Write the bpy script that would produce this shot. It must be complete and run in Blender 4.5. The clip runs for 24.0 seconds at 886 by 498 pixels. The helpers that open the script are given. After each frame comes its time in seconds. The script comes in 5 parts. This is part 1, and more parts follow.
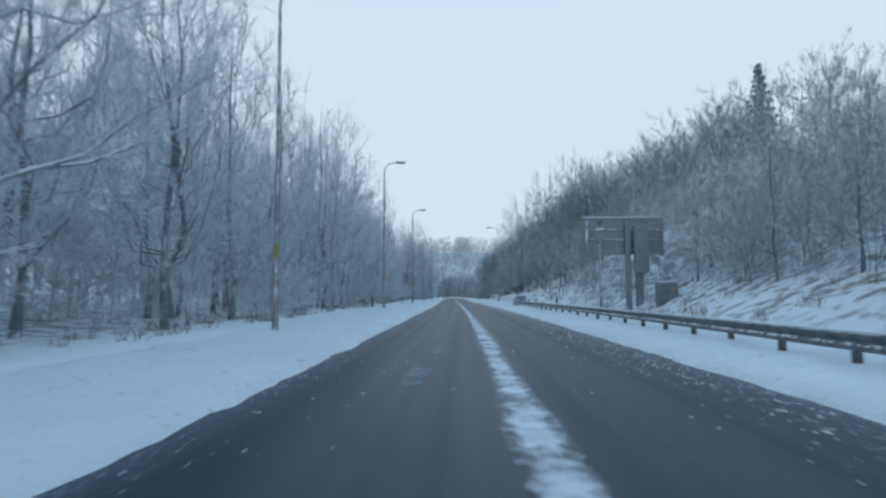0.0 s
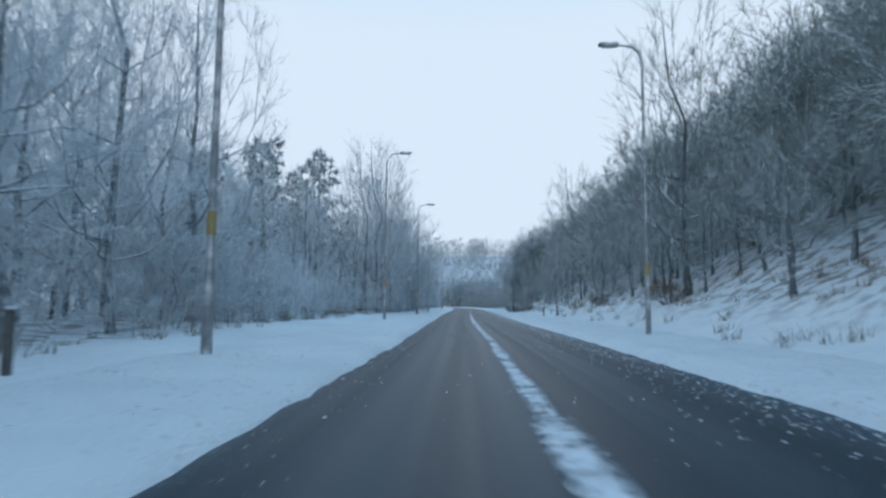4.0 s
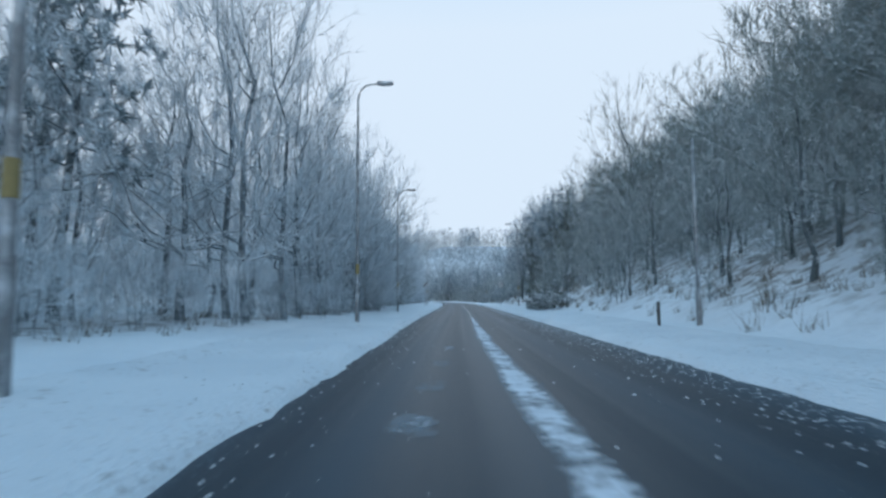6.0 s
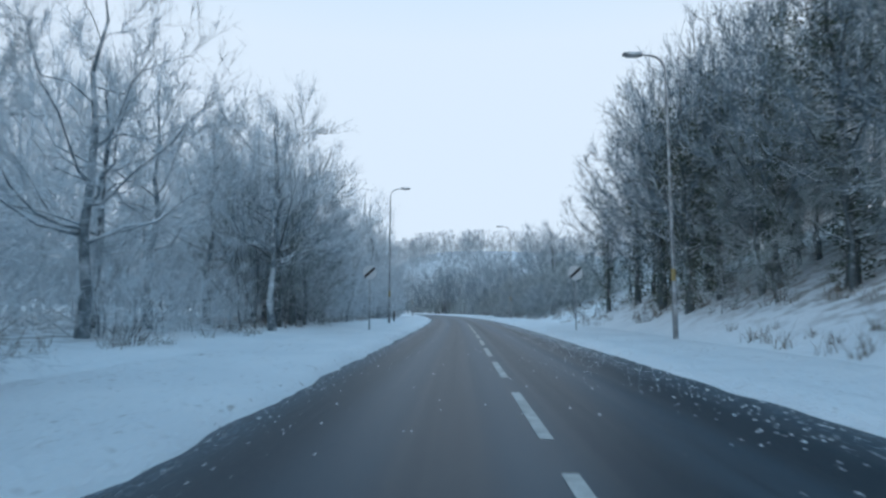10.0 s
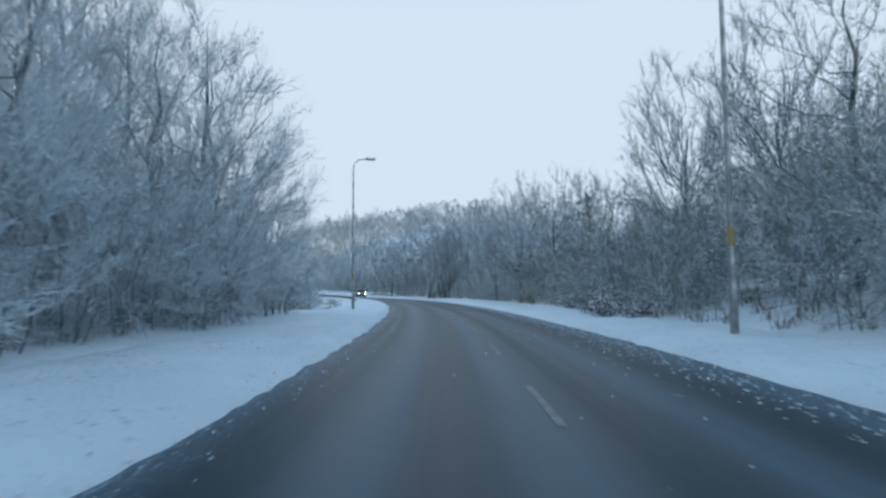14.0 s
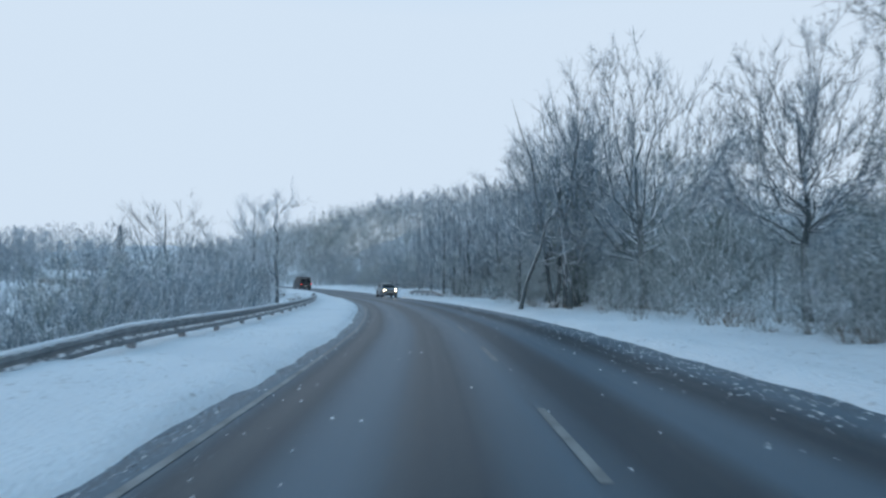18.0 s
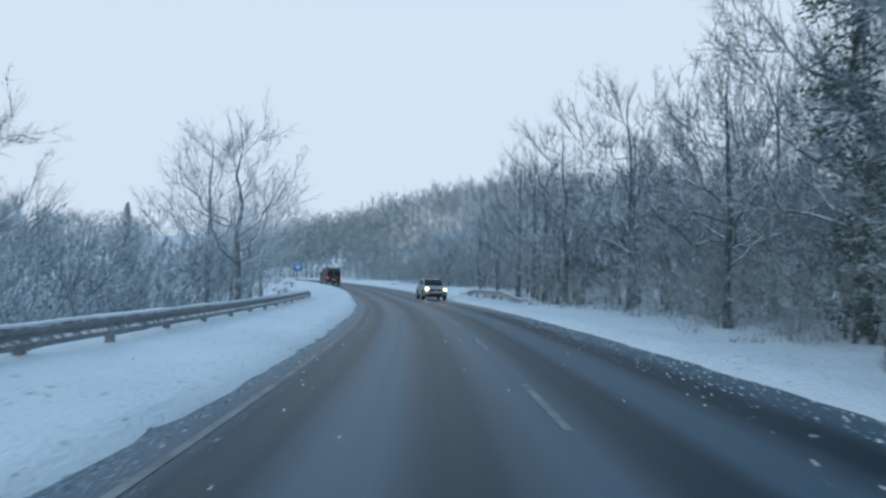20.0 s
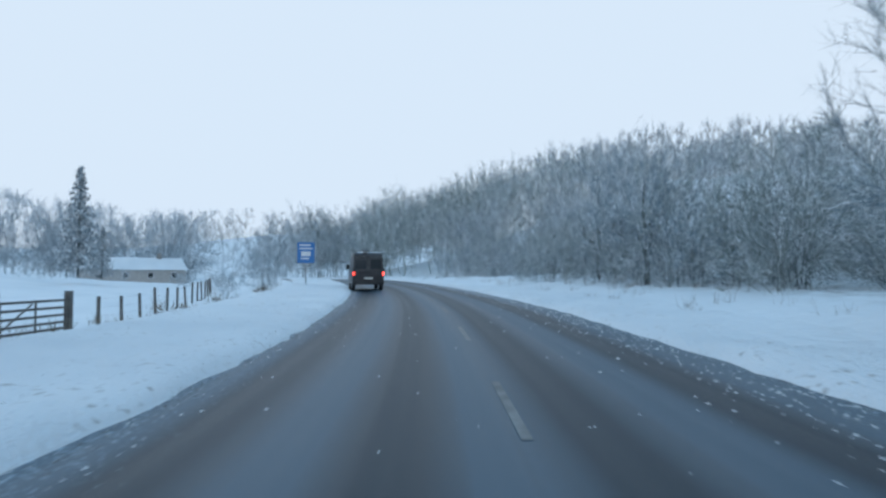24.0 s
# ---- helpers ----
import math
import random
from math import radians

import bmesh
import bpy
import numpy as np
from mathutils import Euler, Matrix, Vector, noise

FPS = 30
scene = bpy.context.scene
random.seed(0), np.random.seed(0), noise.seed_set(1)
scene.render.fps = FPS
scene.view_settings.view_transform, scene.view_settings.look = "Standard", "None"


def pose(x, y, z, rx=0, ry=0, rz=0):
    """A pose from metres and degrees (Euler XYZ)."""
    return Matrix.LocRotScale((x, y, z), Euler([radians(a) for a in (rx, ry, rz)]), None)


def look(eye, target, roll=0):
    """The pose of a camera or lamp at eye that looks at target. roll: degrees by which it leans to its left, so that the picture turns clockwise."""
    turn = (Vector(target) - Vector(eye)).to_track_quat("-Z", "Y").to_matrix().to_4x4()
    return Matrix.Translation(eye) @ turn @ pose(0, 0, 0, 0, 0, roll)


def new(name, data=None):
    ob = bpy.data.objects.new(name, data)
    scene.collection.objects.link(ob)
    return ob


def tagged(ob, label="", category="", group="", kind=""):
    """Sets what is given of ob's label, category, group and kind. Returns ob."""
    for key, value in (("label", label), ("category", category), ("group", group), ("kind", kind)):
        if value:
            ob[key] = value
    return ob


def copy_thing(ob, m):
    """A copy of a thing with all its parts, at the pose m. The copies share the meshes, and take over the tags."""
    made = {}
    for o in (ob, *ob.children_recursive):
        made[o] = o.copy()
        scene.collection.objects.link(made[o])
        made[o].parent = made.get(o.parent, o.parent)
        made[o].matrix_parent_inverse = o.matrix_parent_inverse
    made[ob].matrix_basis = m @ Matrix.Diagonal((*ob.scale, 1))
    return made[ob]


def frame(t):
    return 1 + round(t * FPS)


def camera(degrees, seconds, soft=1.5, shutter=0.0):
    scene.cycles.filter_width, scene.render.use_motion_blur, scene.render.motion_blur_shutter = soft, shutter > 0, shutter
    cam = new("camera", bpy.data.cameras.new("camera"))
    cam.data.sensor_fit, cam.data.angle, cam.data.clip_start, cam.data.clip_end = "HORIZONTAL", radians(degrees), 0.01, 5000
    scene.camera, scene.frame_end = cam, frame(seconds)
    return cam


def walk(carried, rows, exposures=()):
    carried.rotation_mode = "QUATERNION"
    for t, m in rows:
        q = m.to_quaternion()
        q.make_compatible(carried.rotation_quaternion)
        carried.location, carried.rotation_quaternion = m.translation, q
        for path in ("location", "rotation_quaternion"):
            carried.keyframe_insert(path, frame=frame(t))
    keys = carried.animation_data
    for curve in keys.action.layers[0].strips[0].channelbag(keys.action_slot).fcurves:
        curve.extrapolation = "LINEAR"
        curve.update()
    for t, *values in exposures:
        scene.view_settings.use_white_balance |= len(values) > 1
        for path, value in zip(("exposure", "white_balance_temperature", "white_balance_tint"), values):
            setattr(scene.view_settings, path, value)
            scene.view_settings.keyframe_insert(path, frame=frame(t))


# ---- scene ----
cam = camera(73.6, 24.0, soft=2.5, shutter=0.2)
PATH = [
    (0, (-0.830, 0.000, 1.36), (-1.485, 19.929, 2.910), -0.33),
    (0.5, (-0.846, 8.699, 1.36), (-1.403, 28.642, 2.767), -0.55),
    (1, (-0.898, 17.521, 1.36), (-1.499, 37.457, 2.832), 0.24),
    (1.5, (-0.987, 26.463, 1.36), (-1.650, 46.396, 2.857), 0.18),
    (2, (-1.117, 35.527, 1.36), (-1.964, 55.446, 2.944), 0.67),
    (2.5, (-1.291, 44.712, 1.36), (-2.324, 64.616, 3.027), -0.15),
    (3, (-1.508, 53.964, 1.36), (-2.589, 73.860, 3.087), 0.03),
    (3.5, (-1.756, 63.223, 1.36), (-2.854, 83.113, 3.147), 0.20),
    (4, (-2.021, 72.490, 1.36), (-3.107, 92.375, 3.207), 0.38),
    (4.5, (-2.289, 81.765, 1.36), (-3.333, 101.647, 3.267), 0.56),
    (5, (-2.541, 90.882, 1.36), (-3.458, 110.763, 3.337), 0.58),
    (5.5, (-2.763, 99.660, 1.36), (-3.597, 119.545, 3.337), 0.09),
    (6, (-2.945, 108.099, 1.36), (-3.693, 128.017, 3.011), -0.43),
    (6.5, (-3.082, 116.199, 1.36), (-3.741, 136.115, 3.068), -0.09),
    (7, (-3.173, 124.025, 1.36), (-3.731, 143.937, 3.149), 0.97),
    (7.5, (-3.236, 131.648, 1.36), (-3.768, 151.539, 3.377), 1.59),
    (8, (-3.286, 139.066, 1.36), (-3.849, 158.940, 3.531), 1.38),
    (8.5, (-3.342, 146.280, 1.36), (-3.869, 166.171, 3.380), 0.33),
    (9, (-3.414, 153.409, 1.36), (-3.971, 173.303, 3.333), -0.79),
    (9.5, (-3.514, 160.580, 1.36), (-4.136, 180.476, 3.300), 0.30),
    (10, (-3.646, 167.793, 1.36), (-4.456, 187.675, 3.375), 0.02),
    (10.5, (-3.813, 175.067, 1.36), (-4.746, 194.940, 3.406), 1.52),
    (11, (-3.996, 182.421, 1.36), (-5.006, 202.301, 3.299), 0.02),
    (11.5, (-4.165, 189.856, 1.36), (-5.213, 209.726, 3.387), 0.50),
    (12, (-4.300, 197.297, 1.36), (-5.209, 217.184, 3.280), 0.32),
    (12.5, (-4.412, 204.658, 1.36), (-5.248, 224.559, 3.172), 0.14),
    (13, (-4.527, 211.941, 1.36), (-5.353, 231.851, 3.065), -0.05),
    (13.5, (-4.666, 219.144, 1.36), (-5.546, 239.061, 2.957), -0.23),
    (14, (-4.852, 226.274, 1.36), (-5.835, 246.201, 2.746), -0.45),
    (14.5, (-5.102, 233.337, 1.36), (-6.012, 253.278, 2.604), -0.34),
    (15, (-5.431, 240.333, 1.36), (-6.493, 260.275, 2.459), -0.20),
    (15.5, (-5.856, 247.252, 1.36), (-7.295, 267.157, 2.671), 0.16),
    (16, (-6.400, 254.083, 1.36), (-8.043, 273.972, 2.668), -0.40),
    (16.5, (-7.086, 260.820, 1.36), (-9.120, 280.674, 2.652), -0.34),
    (17, (-7.935, 267.482, 1.36), (-10.421, 287.290, 2.555), -1.44),
    (17.5, (-8.938, 274.089, 1.36), (-11.783, 293.849, 2.555), 0.25),
    (18, (-10.078, 280.641, 1.36), (-13.381, 300.327, 2.602), -0.05),
    (18.5, (-11.323, 287.050, 1.36), (-14.926, 306.675, 2.735), 1.34),
    (19, (-12.641, 293.222, 1.36), (-16.913, 312.716, 2.681), 1.05),
    (19.5, (-14.018, 299.157, 1.36), (-18.720, 318.559, 2.563), 2.13),
    (20, (-15.467, 304.946, 1.36), (-20.700, 324.216, 2.498), 1.51),
    (20.5, (-17.021, 310.683, 1.36), (-22.833, 329.789, 2.434), 0.89),
    (21, (-18.695, 316.360, 1.36), (-25.132, 335.269, 2.370), 0.27),
    (21.5, (-20.501, 321.971, 1.36), (-27.606, 340.642, 2.306), -0.35),
    (22, (-22.443, 327.495, 1.36), (-29.908, 346.028, 2.255), 0.76),
    (22.5, (-24.504, 332.920, 1.36), (-32.443, 351.236, 2.585), 0.58),
    (23, (-26.664, 338.248, 1.36), (-34.989, 356.403, 2.403), 0.37),
    (23.5, (-28.948, 343.577, 1.36), (-37.251, 361.745, 2.342), -0.24),
    (24, (-31.387, 349.008, 1.36), (-40.021, 367.021, 2.348), -0.18),
]
walk(cam, [(t, look(eye, target, roll)) for t, eye, target, roll in PATH],
     [(0, -0.04), (2, 0.02), (5, 0.06), (8, 0.1), (11, 0.1), (14, -0.03), (17, -0.04), (22, 0.0), (24, 0.04)])

# ---- sky and sun: a snow-laden overcast late afternoon ----
world = bpy.data.worlds.new("world")
scene.world = world
world.use_nodes = True
wn, wl = world.node_tree.nodes, world.node_tree.links
sky = wn.new("ShaderNodeTexSky")
sky.sky_type = "NISHITA"
sky.sun_disc = False
sky.sun_elevation, sky.sun_rotation = radians(24), radians(205)
sky.air_density, sky.dust_density, sky.ozone_density = 1.0, 6.0, 1.5
# cloud: paler low down, bluer overhead
way, part_up, rise = wn.new("ShaderNodeTexCoord"), wn.new("ShaderNodeSeparateXYZ"), wn.new("ShaderNodeMapRange")
rise.inputs["From Min"].default_value, rise.inputs["From Max"].default_value = 0.42, 1.0
wl.new(way.outputs["Generated"], part_up.inputs[0])
wl.new(part_up.outputs["Z"], rise.inputs["Value"])
deck = wn.new("ShaderNodeMix")
deck.data_type = "RGBA"
deck.inputs["A"].default_value, deck.inputs["B"].default_value = (6.75, 8.02, 9.45, 1), (2.0, 5.7, 9.6, 1)
wl.new(rise.outputs[0], deck.inputs["Factor"])
cloud = wn.new("ShaderNodeMix")
cloud.data_type = "RGBA"
cloud.inputs["Factor"].default_value = 0.985
wl.new(deck.outputs["Result"], cloud.inputs["B"])
wl.new(sky.outputs[0], cloud.inputs["A"])
back = wn["Background"]
back.inputs["Strength"].default_value = 0.1
wl.new(cloud.outputs["Result"], back.inputs["Color"])
sun = new("sun", bpy.data.lights.new("sun", "SUN"))
sun.data.energy, sun.data.angle, sun.data.color = 0.25, radians(40), (0.9, 0.95, 1.0)
sun.matrix_world = look((-30, -60, 60), (0, 60, 0))


# ---- materials ----
def shader(name, rough=0.7, metal=0.0):
    mat = bpy.data.materials.new(name)
    mat.use_nodes = True
    b = mat.node_tree.nodes["Principled BSDF"]
    b.inputs["Roughness"].default_value, b.inputs["Metallic"].default_value = rough, metal
    return mat, mat.node_tree.nodes, mat.node_tree.links, b


def coords(n, l, scale, kind="Object"):
    tc, mp = n.new("ShaderNodeTexCoord"), n.new("ShaderNodeMapping")
    mp.inputs["Scale"].default_value = scale if isinstance(scale, tuple) else (scale,) * 3
    l.new(tc.outputs[kind], mp.inputs["Vector"])
    return mp.outputs[0]


def grain(n, l, vec, scale, detail=4.0, low=0.3, high=0.7):
    tx, rm = n.new("ShaderNodeTexNoise"), n.new("ShaderNodeMapRange")
    tx.inputs["Scale"].default_value, tx.inputs["Detail"].default_value = scale, detail
    l.new(vec, tx.inputs["Vector"])
    l.new(tx.outputs["Fac"], rm.inputs["Value"])
    rm.inputs["From Min"].default_value, rm.inputs["From Max"].default_value = low, high
    return rm.outputs[0]


def blend(n, l, fac, a, b):
    mx = n.new("ShaderNodeMix")
    mx.data_type = "RGBA"
    for key, v in (("A", a), ("B", b)):
        if isinstance(v, tuple):
            mx.inputs[key].default_value = (*v, 1)
        else:
            l.new(v, mx.inputs[key])
    if isinstance(fac, float):
        mx.inputs["Factor"].default_value = fac
    else:
        l.new(fac, mx.inputs["Factor"])
    return mx.outputs["Result"]


def sums(n, l, op, a, b=0.0, clamp=False):
    m = n.new("ShaderNodeMath")
    m.operation, m.use_clamp = op, clamp
    for i, v in enumerate((a, b)):
        if isinstance(v, (int, float)):
            m.inputs[i].default_value = v
        else:
            l.new(v, m.inputs[i])
    return m.outputs[0]


def relief(n, l, b, height, strength=0.4, dist=0.02):
    bp = n.new("ShaderNodeBump")
    bp.inputs["Strength"].default_value, bp.inputs["Distance"].default_value = strength, dist
    l.new(height, bp.inputs["Height"])
    l.new(bp.outputs[0], b.inputs["Normal"])


def upward(n, l, low, high):
    """How much a face looks up, for settled snow."""
    g, sep, rm = n.new("ShaderNodeNewGeometry"), n.new("ShaderNodeSeparateXYZ"), n.new("ShaderNodeMapRange")
    l.new(g.outputs["True Normal"], sep.inputs[0])
    l.new(sep.outputs["Z"], rm.inputs["Value"])
    rm.inputs["From Min"].default_value, rm.inputs["From Max"].default_value = low, high
    return rm.outputs[0]


SNOW = (0.76, 0.79, 0.815)


def windward(n, l, low, high):
    """How much a face looks into the wind that drove the snow up the road."""
    g, dot, rm = n.new("ShaderNodeNewGeometry"), n.new("ShaderNodeVectorMath"), n.new("ShaderNodeMapRange")
    dot.operation = "DOT_PRODUCT"
    dot.inputs[1].default_value = (0.35, -0.9, 0.25)
    l.new(g.outputs["Normal"], dot.inputs[0])
    l.new(dot.outputs["Value"], rm.inputs["Value"])
    rm.inputs["From Min"].default_value, rm.inputs["From Max"].default_value = low, high
    return rm.outputs[0]


def worn(name, a, b, scale=6.0, rough=0.7, metal=0.0, snow=None, bump=0.3, random_tint=0.0, driven=0.0):
    """Two tones of one surface, broken up at two scales, with settled snow on what looks up and driven snow on what faces the wind."""
    mat, n, l, p = shader(name, rough, metal)
    v = coords(n, l, 1.0)
    big, fine = grain(n, l, v, scale), grain(n, l, v, scale * 9)
    col = blend(n, l, sums(n, l, "MULTIPLY", big, sums(n, l, "ADD", 0.5, sums(n, l, "MULTIPLY", fine, 0.5))), a, b)
    if random_tint:
        oi, hs = n.new("ShaderNodeObjectInfo"), n.new("ShaderNodeHueSaturation")
        l.new(sums(n, l, "ADD", 1 - random_tint / 2, sums(n, l, "MULTIPLY", oi.outputs["Random"], random_tint)), hs.inputs["Value"])
        l.new(col, hs.inputs["Color"])
        col = hs.outputs[0]
    if snow:
        lie = sums(n, l, "MULTIPLY", upward(n, l, snow[0], snow[0] + 0.25), grain(n, l, v, snow[2], 3, 0.5 - snow[1], 0.6 - snow[1]))
        col = blend(n, l, lie, col, SNOW)
    if driven:
        stuck = sums(n, l, "MULTIPLY", windward(n, l, 0.1, 0.8), grain(n, l, v, 1.7, 6, 0.62 - driven, 0.75 - driven * 0.5))
        col = blend(n, l, stuck, col, SNOW)
    l.new(col, p.inputs["Base Color"])
    relief(n, l, p, fine, bump, 0.01)
    return mat


def plain(name, col, rough=0.5, metal=0.0, glow=None, strength=0.0):
    mat, n, l, p = shader(name, rough, metal)
    v = coords(n, l, 1.0)
    d = grain(n, l, v, 14.0)
    l.new(blend(n, l, d, tuple(c * 0.86 for c in col), col), p.inputs["Base Color"])
    l.new(sums(n, l, "ADD", rough - 0.05, sums(n, l, "MULTIPLY", d, 0.1)), p.inputs["Roughness"])
    if glow:
        p.inputs["Emission Color"].default_value, p.inputs["Emission Strength"].default_value = (*glow, 1), strength
    return mat


def snow_material():
    mat, n, l, p = shader("snow", 0.65)
    v = coords(n, l, 1.0)
    col = blend(n, l, grain(n, l, v, 0.35, 5), (0.69, 0.725, 0.755), (0.785, 0.81, 0.83))
    bits = sums(n, l, "MULTIPLY", grain(n, l, v, 7.0, 7, 0.6, 0.68), grain(n, l, v, 0.5, 3, 0.42, 0.58))
    col = blend(n, l, sums(n, l, "MULTIPLY", bits, 0.6), col, (0.25, 0.22, 0.19))
    l.new(col, p.inputs["Base Color"])
    p.inputs["Subsurface Weight"].default_value = 0.0
    relief(n, l, p, sums(n, l, "ADD", grain(n, l, v, 2.2, 6), grain(n, l, v, 14.0, 4)), 0.55, 0.06)
    return mat


def bank_material():
    """The wider ground: snow over dead leaves, which show through on the wooded banks."""
    mat, n, l, p = shader("snowy_ground", 0.8)
    v = coords(n, l, 1.0)
    litter = blend(n, l, grain(n, l, v, 3.0), (0.10, 0.085, 0.07), (0.22, 0.18, 0.14))
    cover = blend(n, l, grain(n, l, v, 0.2, 4), (0.69, 0.725, 0.755), (0.785, 0.81, 0.83))
    tcu, sp = n.new("ShaderNodeUVMap"), n.new("ShaderNodeSeparateXYZ")
    l.new(tcu.outputs[0], sp.inputs[0])
    bare = sums(n, l, "MULTIPLY", sums(n, l, "MULTIPLY", grain(n, l, v, 1.4, 7, 0.47, 0.62), sp.outputs["X"]), 0.8)
    l.new(blend(n, l, bare, cover, litter), p.inputs["Base Color"])
    relief(n, l, p, grain(n, l, v, 2.5, 7), 0.5, 0.1)
    return mat


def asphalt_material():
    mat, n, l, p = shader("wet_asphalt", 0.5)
    # blue put into the road's reflections, beyond what the sky gives them
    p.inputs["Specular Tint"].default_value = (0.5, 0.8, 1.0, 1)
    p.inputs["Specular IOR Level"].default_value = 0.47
    uv, sp = n.new("ShaderNodeUVMap"), n.new("ShaderNodeSeparateXYZ")
    l.new(uv.outputs[0], sp.inputs[0])
    v = coords(n, l, 1.0)
    ac, along = sp.outputs["X"], sp.outputs["Y"]
    stone = grain(n, l, v, 60.0, 3)
    col = blend(n, l, stone, (0.003, 0.0085, 0.014), (0.008, 0.019, 0.030))
    # grey salt film between the wheel paths; its rise into the bend paints sheen
    wave = sums(n, l, "COSINE", sums(n, l, "MULTIPLY", sums(n, l, "ADD", ac, 0.22), 3.6))
    streak = n.new("ShaderNodeTexNoise")
    streak.inputs["Scale"].default_value = 1.0
    mp = n.new("ShaderNodeMapping")
    mp.inputs["Scale"].default_value = (2.6, 0.015, 1)
    l.new(uv.outputs[0], mp.inputs["Vector"])
    l.new(mp.outputs[0], streak.inputs["Vector"])
    film_gain = n.new("ShaderNodeMapRange")
    film_gain.inputs["From Min"].default_value, film_gain.inputs["From Max"].default_value = 150.0, 320.0
    film_gain.inputs["To Min"].default_value, film_gain.inputs["To Max"].default_value = 0.28, 1.5
    l.new(along, film_gain.inputs["Value"])
    film = sums(n, l, "MULTIPLY", sums(n, l, "MULTIPLY", sums(n, l, "ADD", wave, 0.7), streak.outputs["Fac"]), film_gain.outputs[0], True)
    col = blend(n, l, film, col, (0.06, 0.094, 0.124))
    # slush and loose snow thinning out from both edges
    edge = n.new("ShaderNodeMapRange")
    edge.inputs["From Min"].default_value, edge.inputs["From Max"].default_value = 2.2, 4.0
    l.new(sums(n, l, "ABSOLUTE", ac), edge.inputs["Value"])
    crumbs = grain(n, l, v, 20.0, 8, 0.0, 1.0)
    slush = n.new("ShaderNodeMapRange")
    l.new(sums(n, l, "ADD", crumbs, sums(n, l, "MULTIPLY", edge.outputs[0], 0.30)), slush.inputs["Value"])
    slush.inputs["From Min"].default_value, slush.inputs["From Max"].default_value = 0.79, 0.98
    col = blend(n, l, slush.outputs[0], col, (0.50, 0.61, 0.70))
    l.new(col, p.inputs["Base Color"])
    wet = sums(n, l, "ADD", 0.36, sums(n, l, "MULTIPLY", streak.outputs["Fac"], 0.2))
    l.new(sums(n, l, "ADD", wet, sums(n, l, "MULTIPLY", slush.outputs[0], 0.25)), p.inputs["Roughness"])
    relief(n, l, p, sums(n, l, "ADD", stone, sums(n, l, "MULTIPLY", slush.outputs[0], 2.0)), 0.16, 0.01)
    return mat


def smear_material(name, low, high, tone):
    """Snow worn thin by wheels: solid along its middle, breaking up into crumbs towards its rim."""
    mat, n, l, p = shader(name, 0.75)
    uv, sp = n.new("ShaderNodeUVMap"), n.new("ShaderNodeSeparateXYZ")
    l.new(uv.outputs[0], sp.inputs[0])
    v = coords(n, l, 1.0)
    l.new(blend(n, l, grain(n, l, v, 2.5, 5), tuple(c * 0.7 for c in tone), tone), p.inputs["Base Color"])
    rim = sums(n, l, "SUBTRACT", 1.0, sums(n, l, "ABSOLUTE", sp.outputs["X"]))
    ends = sums(n, l, "MULTIPLY", sp.outputs["Y"], 1.6, True)
    lobes = grain(n, l, v, 1.1, 3, 0.35, 0.6)
    solid = sums(n, l, "MULTIPLY", sums(n, l, "MULTIPLY", sums(n, l, "MULTIPLY", rim, 1.5, True), ends), sums(n, l, "ADD", 0.45, sums(n, l, "MULTIPLY", lobes, 0.55)))
    broken = sums(n, l, "ADD", sums(n, l, "MULTIPLY", grain(n, l, v, 5.0, 10, 0.2, 0.8), 0.9), sums(n, l, "MULTIPLY", solid, 1.1))
    cut = n.new("ShaderNodeMapRange")
    cut.inputs["From Min"].default_value, cut.inputs["From Max"].default_value = low, high
    l.new(broken, cut.inputs["Value"])
    l.new(cut.outputs[0], p.inputs["Alpha"])
    relief(n, l, p, grain(n, l, v, 12.0, 5), 0.5, 0.02)
    return mat


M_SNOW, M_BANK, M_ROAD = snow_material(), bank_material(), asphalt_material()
M_BARK = worn("bark", (0.065, 0.085, 0.092), (0.155, 0.18, 0.19), 5, 0.9, snow=(0.15, 0.18, 2.5), random_tint=0.5, driven=0.1)
# lane-side bark and twigs: windscreen mist put into the base colour, under real snow
M_PALEBARK = worn("snow_veil_bark", (0.10, 0.125, 0.14), (0.21, 0.245, 0.265), 5, 0.9, snow=(0.15, 0.18, 2.5), random_tint=0.4, driven=0.14)
M_SNOWVEIL = worn("snow_veil_twigs", (0.48, 0.53, 0.56), (0.67, 0.71, 0.735), 0.5, 0.9, snow=(0.05, 0.2, 1.2), bump=0, random_tint=0.4)
M_TWIG = worn("twigs", (0.13, 0.18, 0.215), (0.26, 0.335, 0.38), 0.6, 0.9, snow=(0.05, 0.2, 1.2), bump=0, random_tint=0.5)
M_MOSSY = worn("mossy_twigs", (0.185, 0.22, 0.212), (0.335, 0.38, 0.37), 0.6, 0.9, snow=(0.15, 0.16, 1.2), bump=0, random_tint=0.5)
# far twigs paled to stand in for distance haze; also the snowy near brambles
M_FROST_HAZE = worn("frost_haze_twigs", (0.21, 0.245, 0.265), (0.33, 0.37, 0.395), 0.4, 0.9, snow=(0.1, 0.2, 0.8), bump=0, random_tint=0.3)
M_HAZE = worn("haze_twigs", (0.30, 0.36, 0.40), (0.44, 0.50, 0.545), 0.15, 0.9, snow=(0.1, 0.2, 0.3), bump=0, random_tint=0.2)
M_NEEDLE = worn("needles", (0.045, 0.07, 0.065), (0.11, 0.145, 0.135), 1.5, 0.8, snow=(0.15, 0.16, 1.6), bump=0, random_tint=0.4)
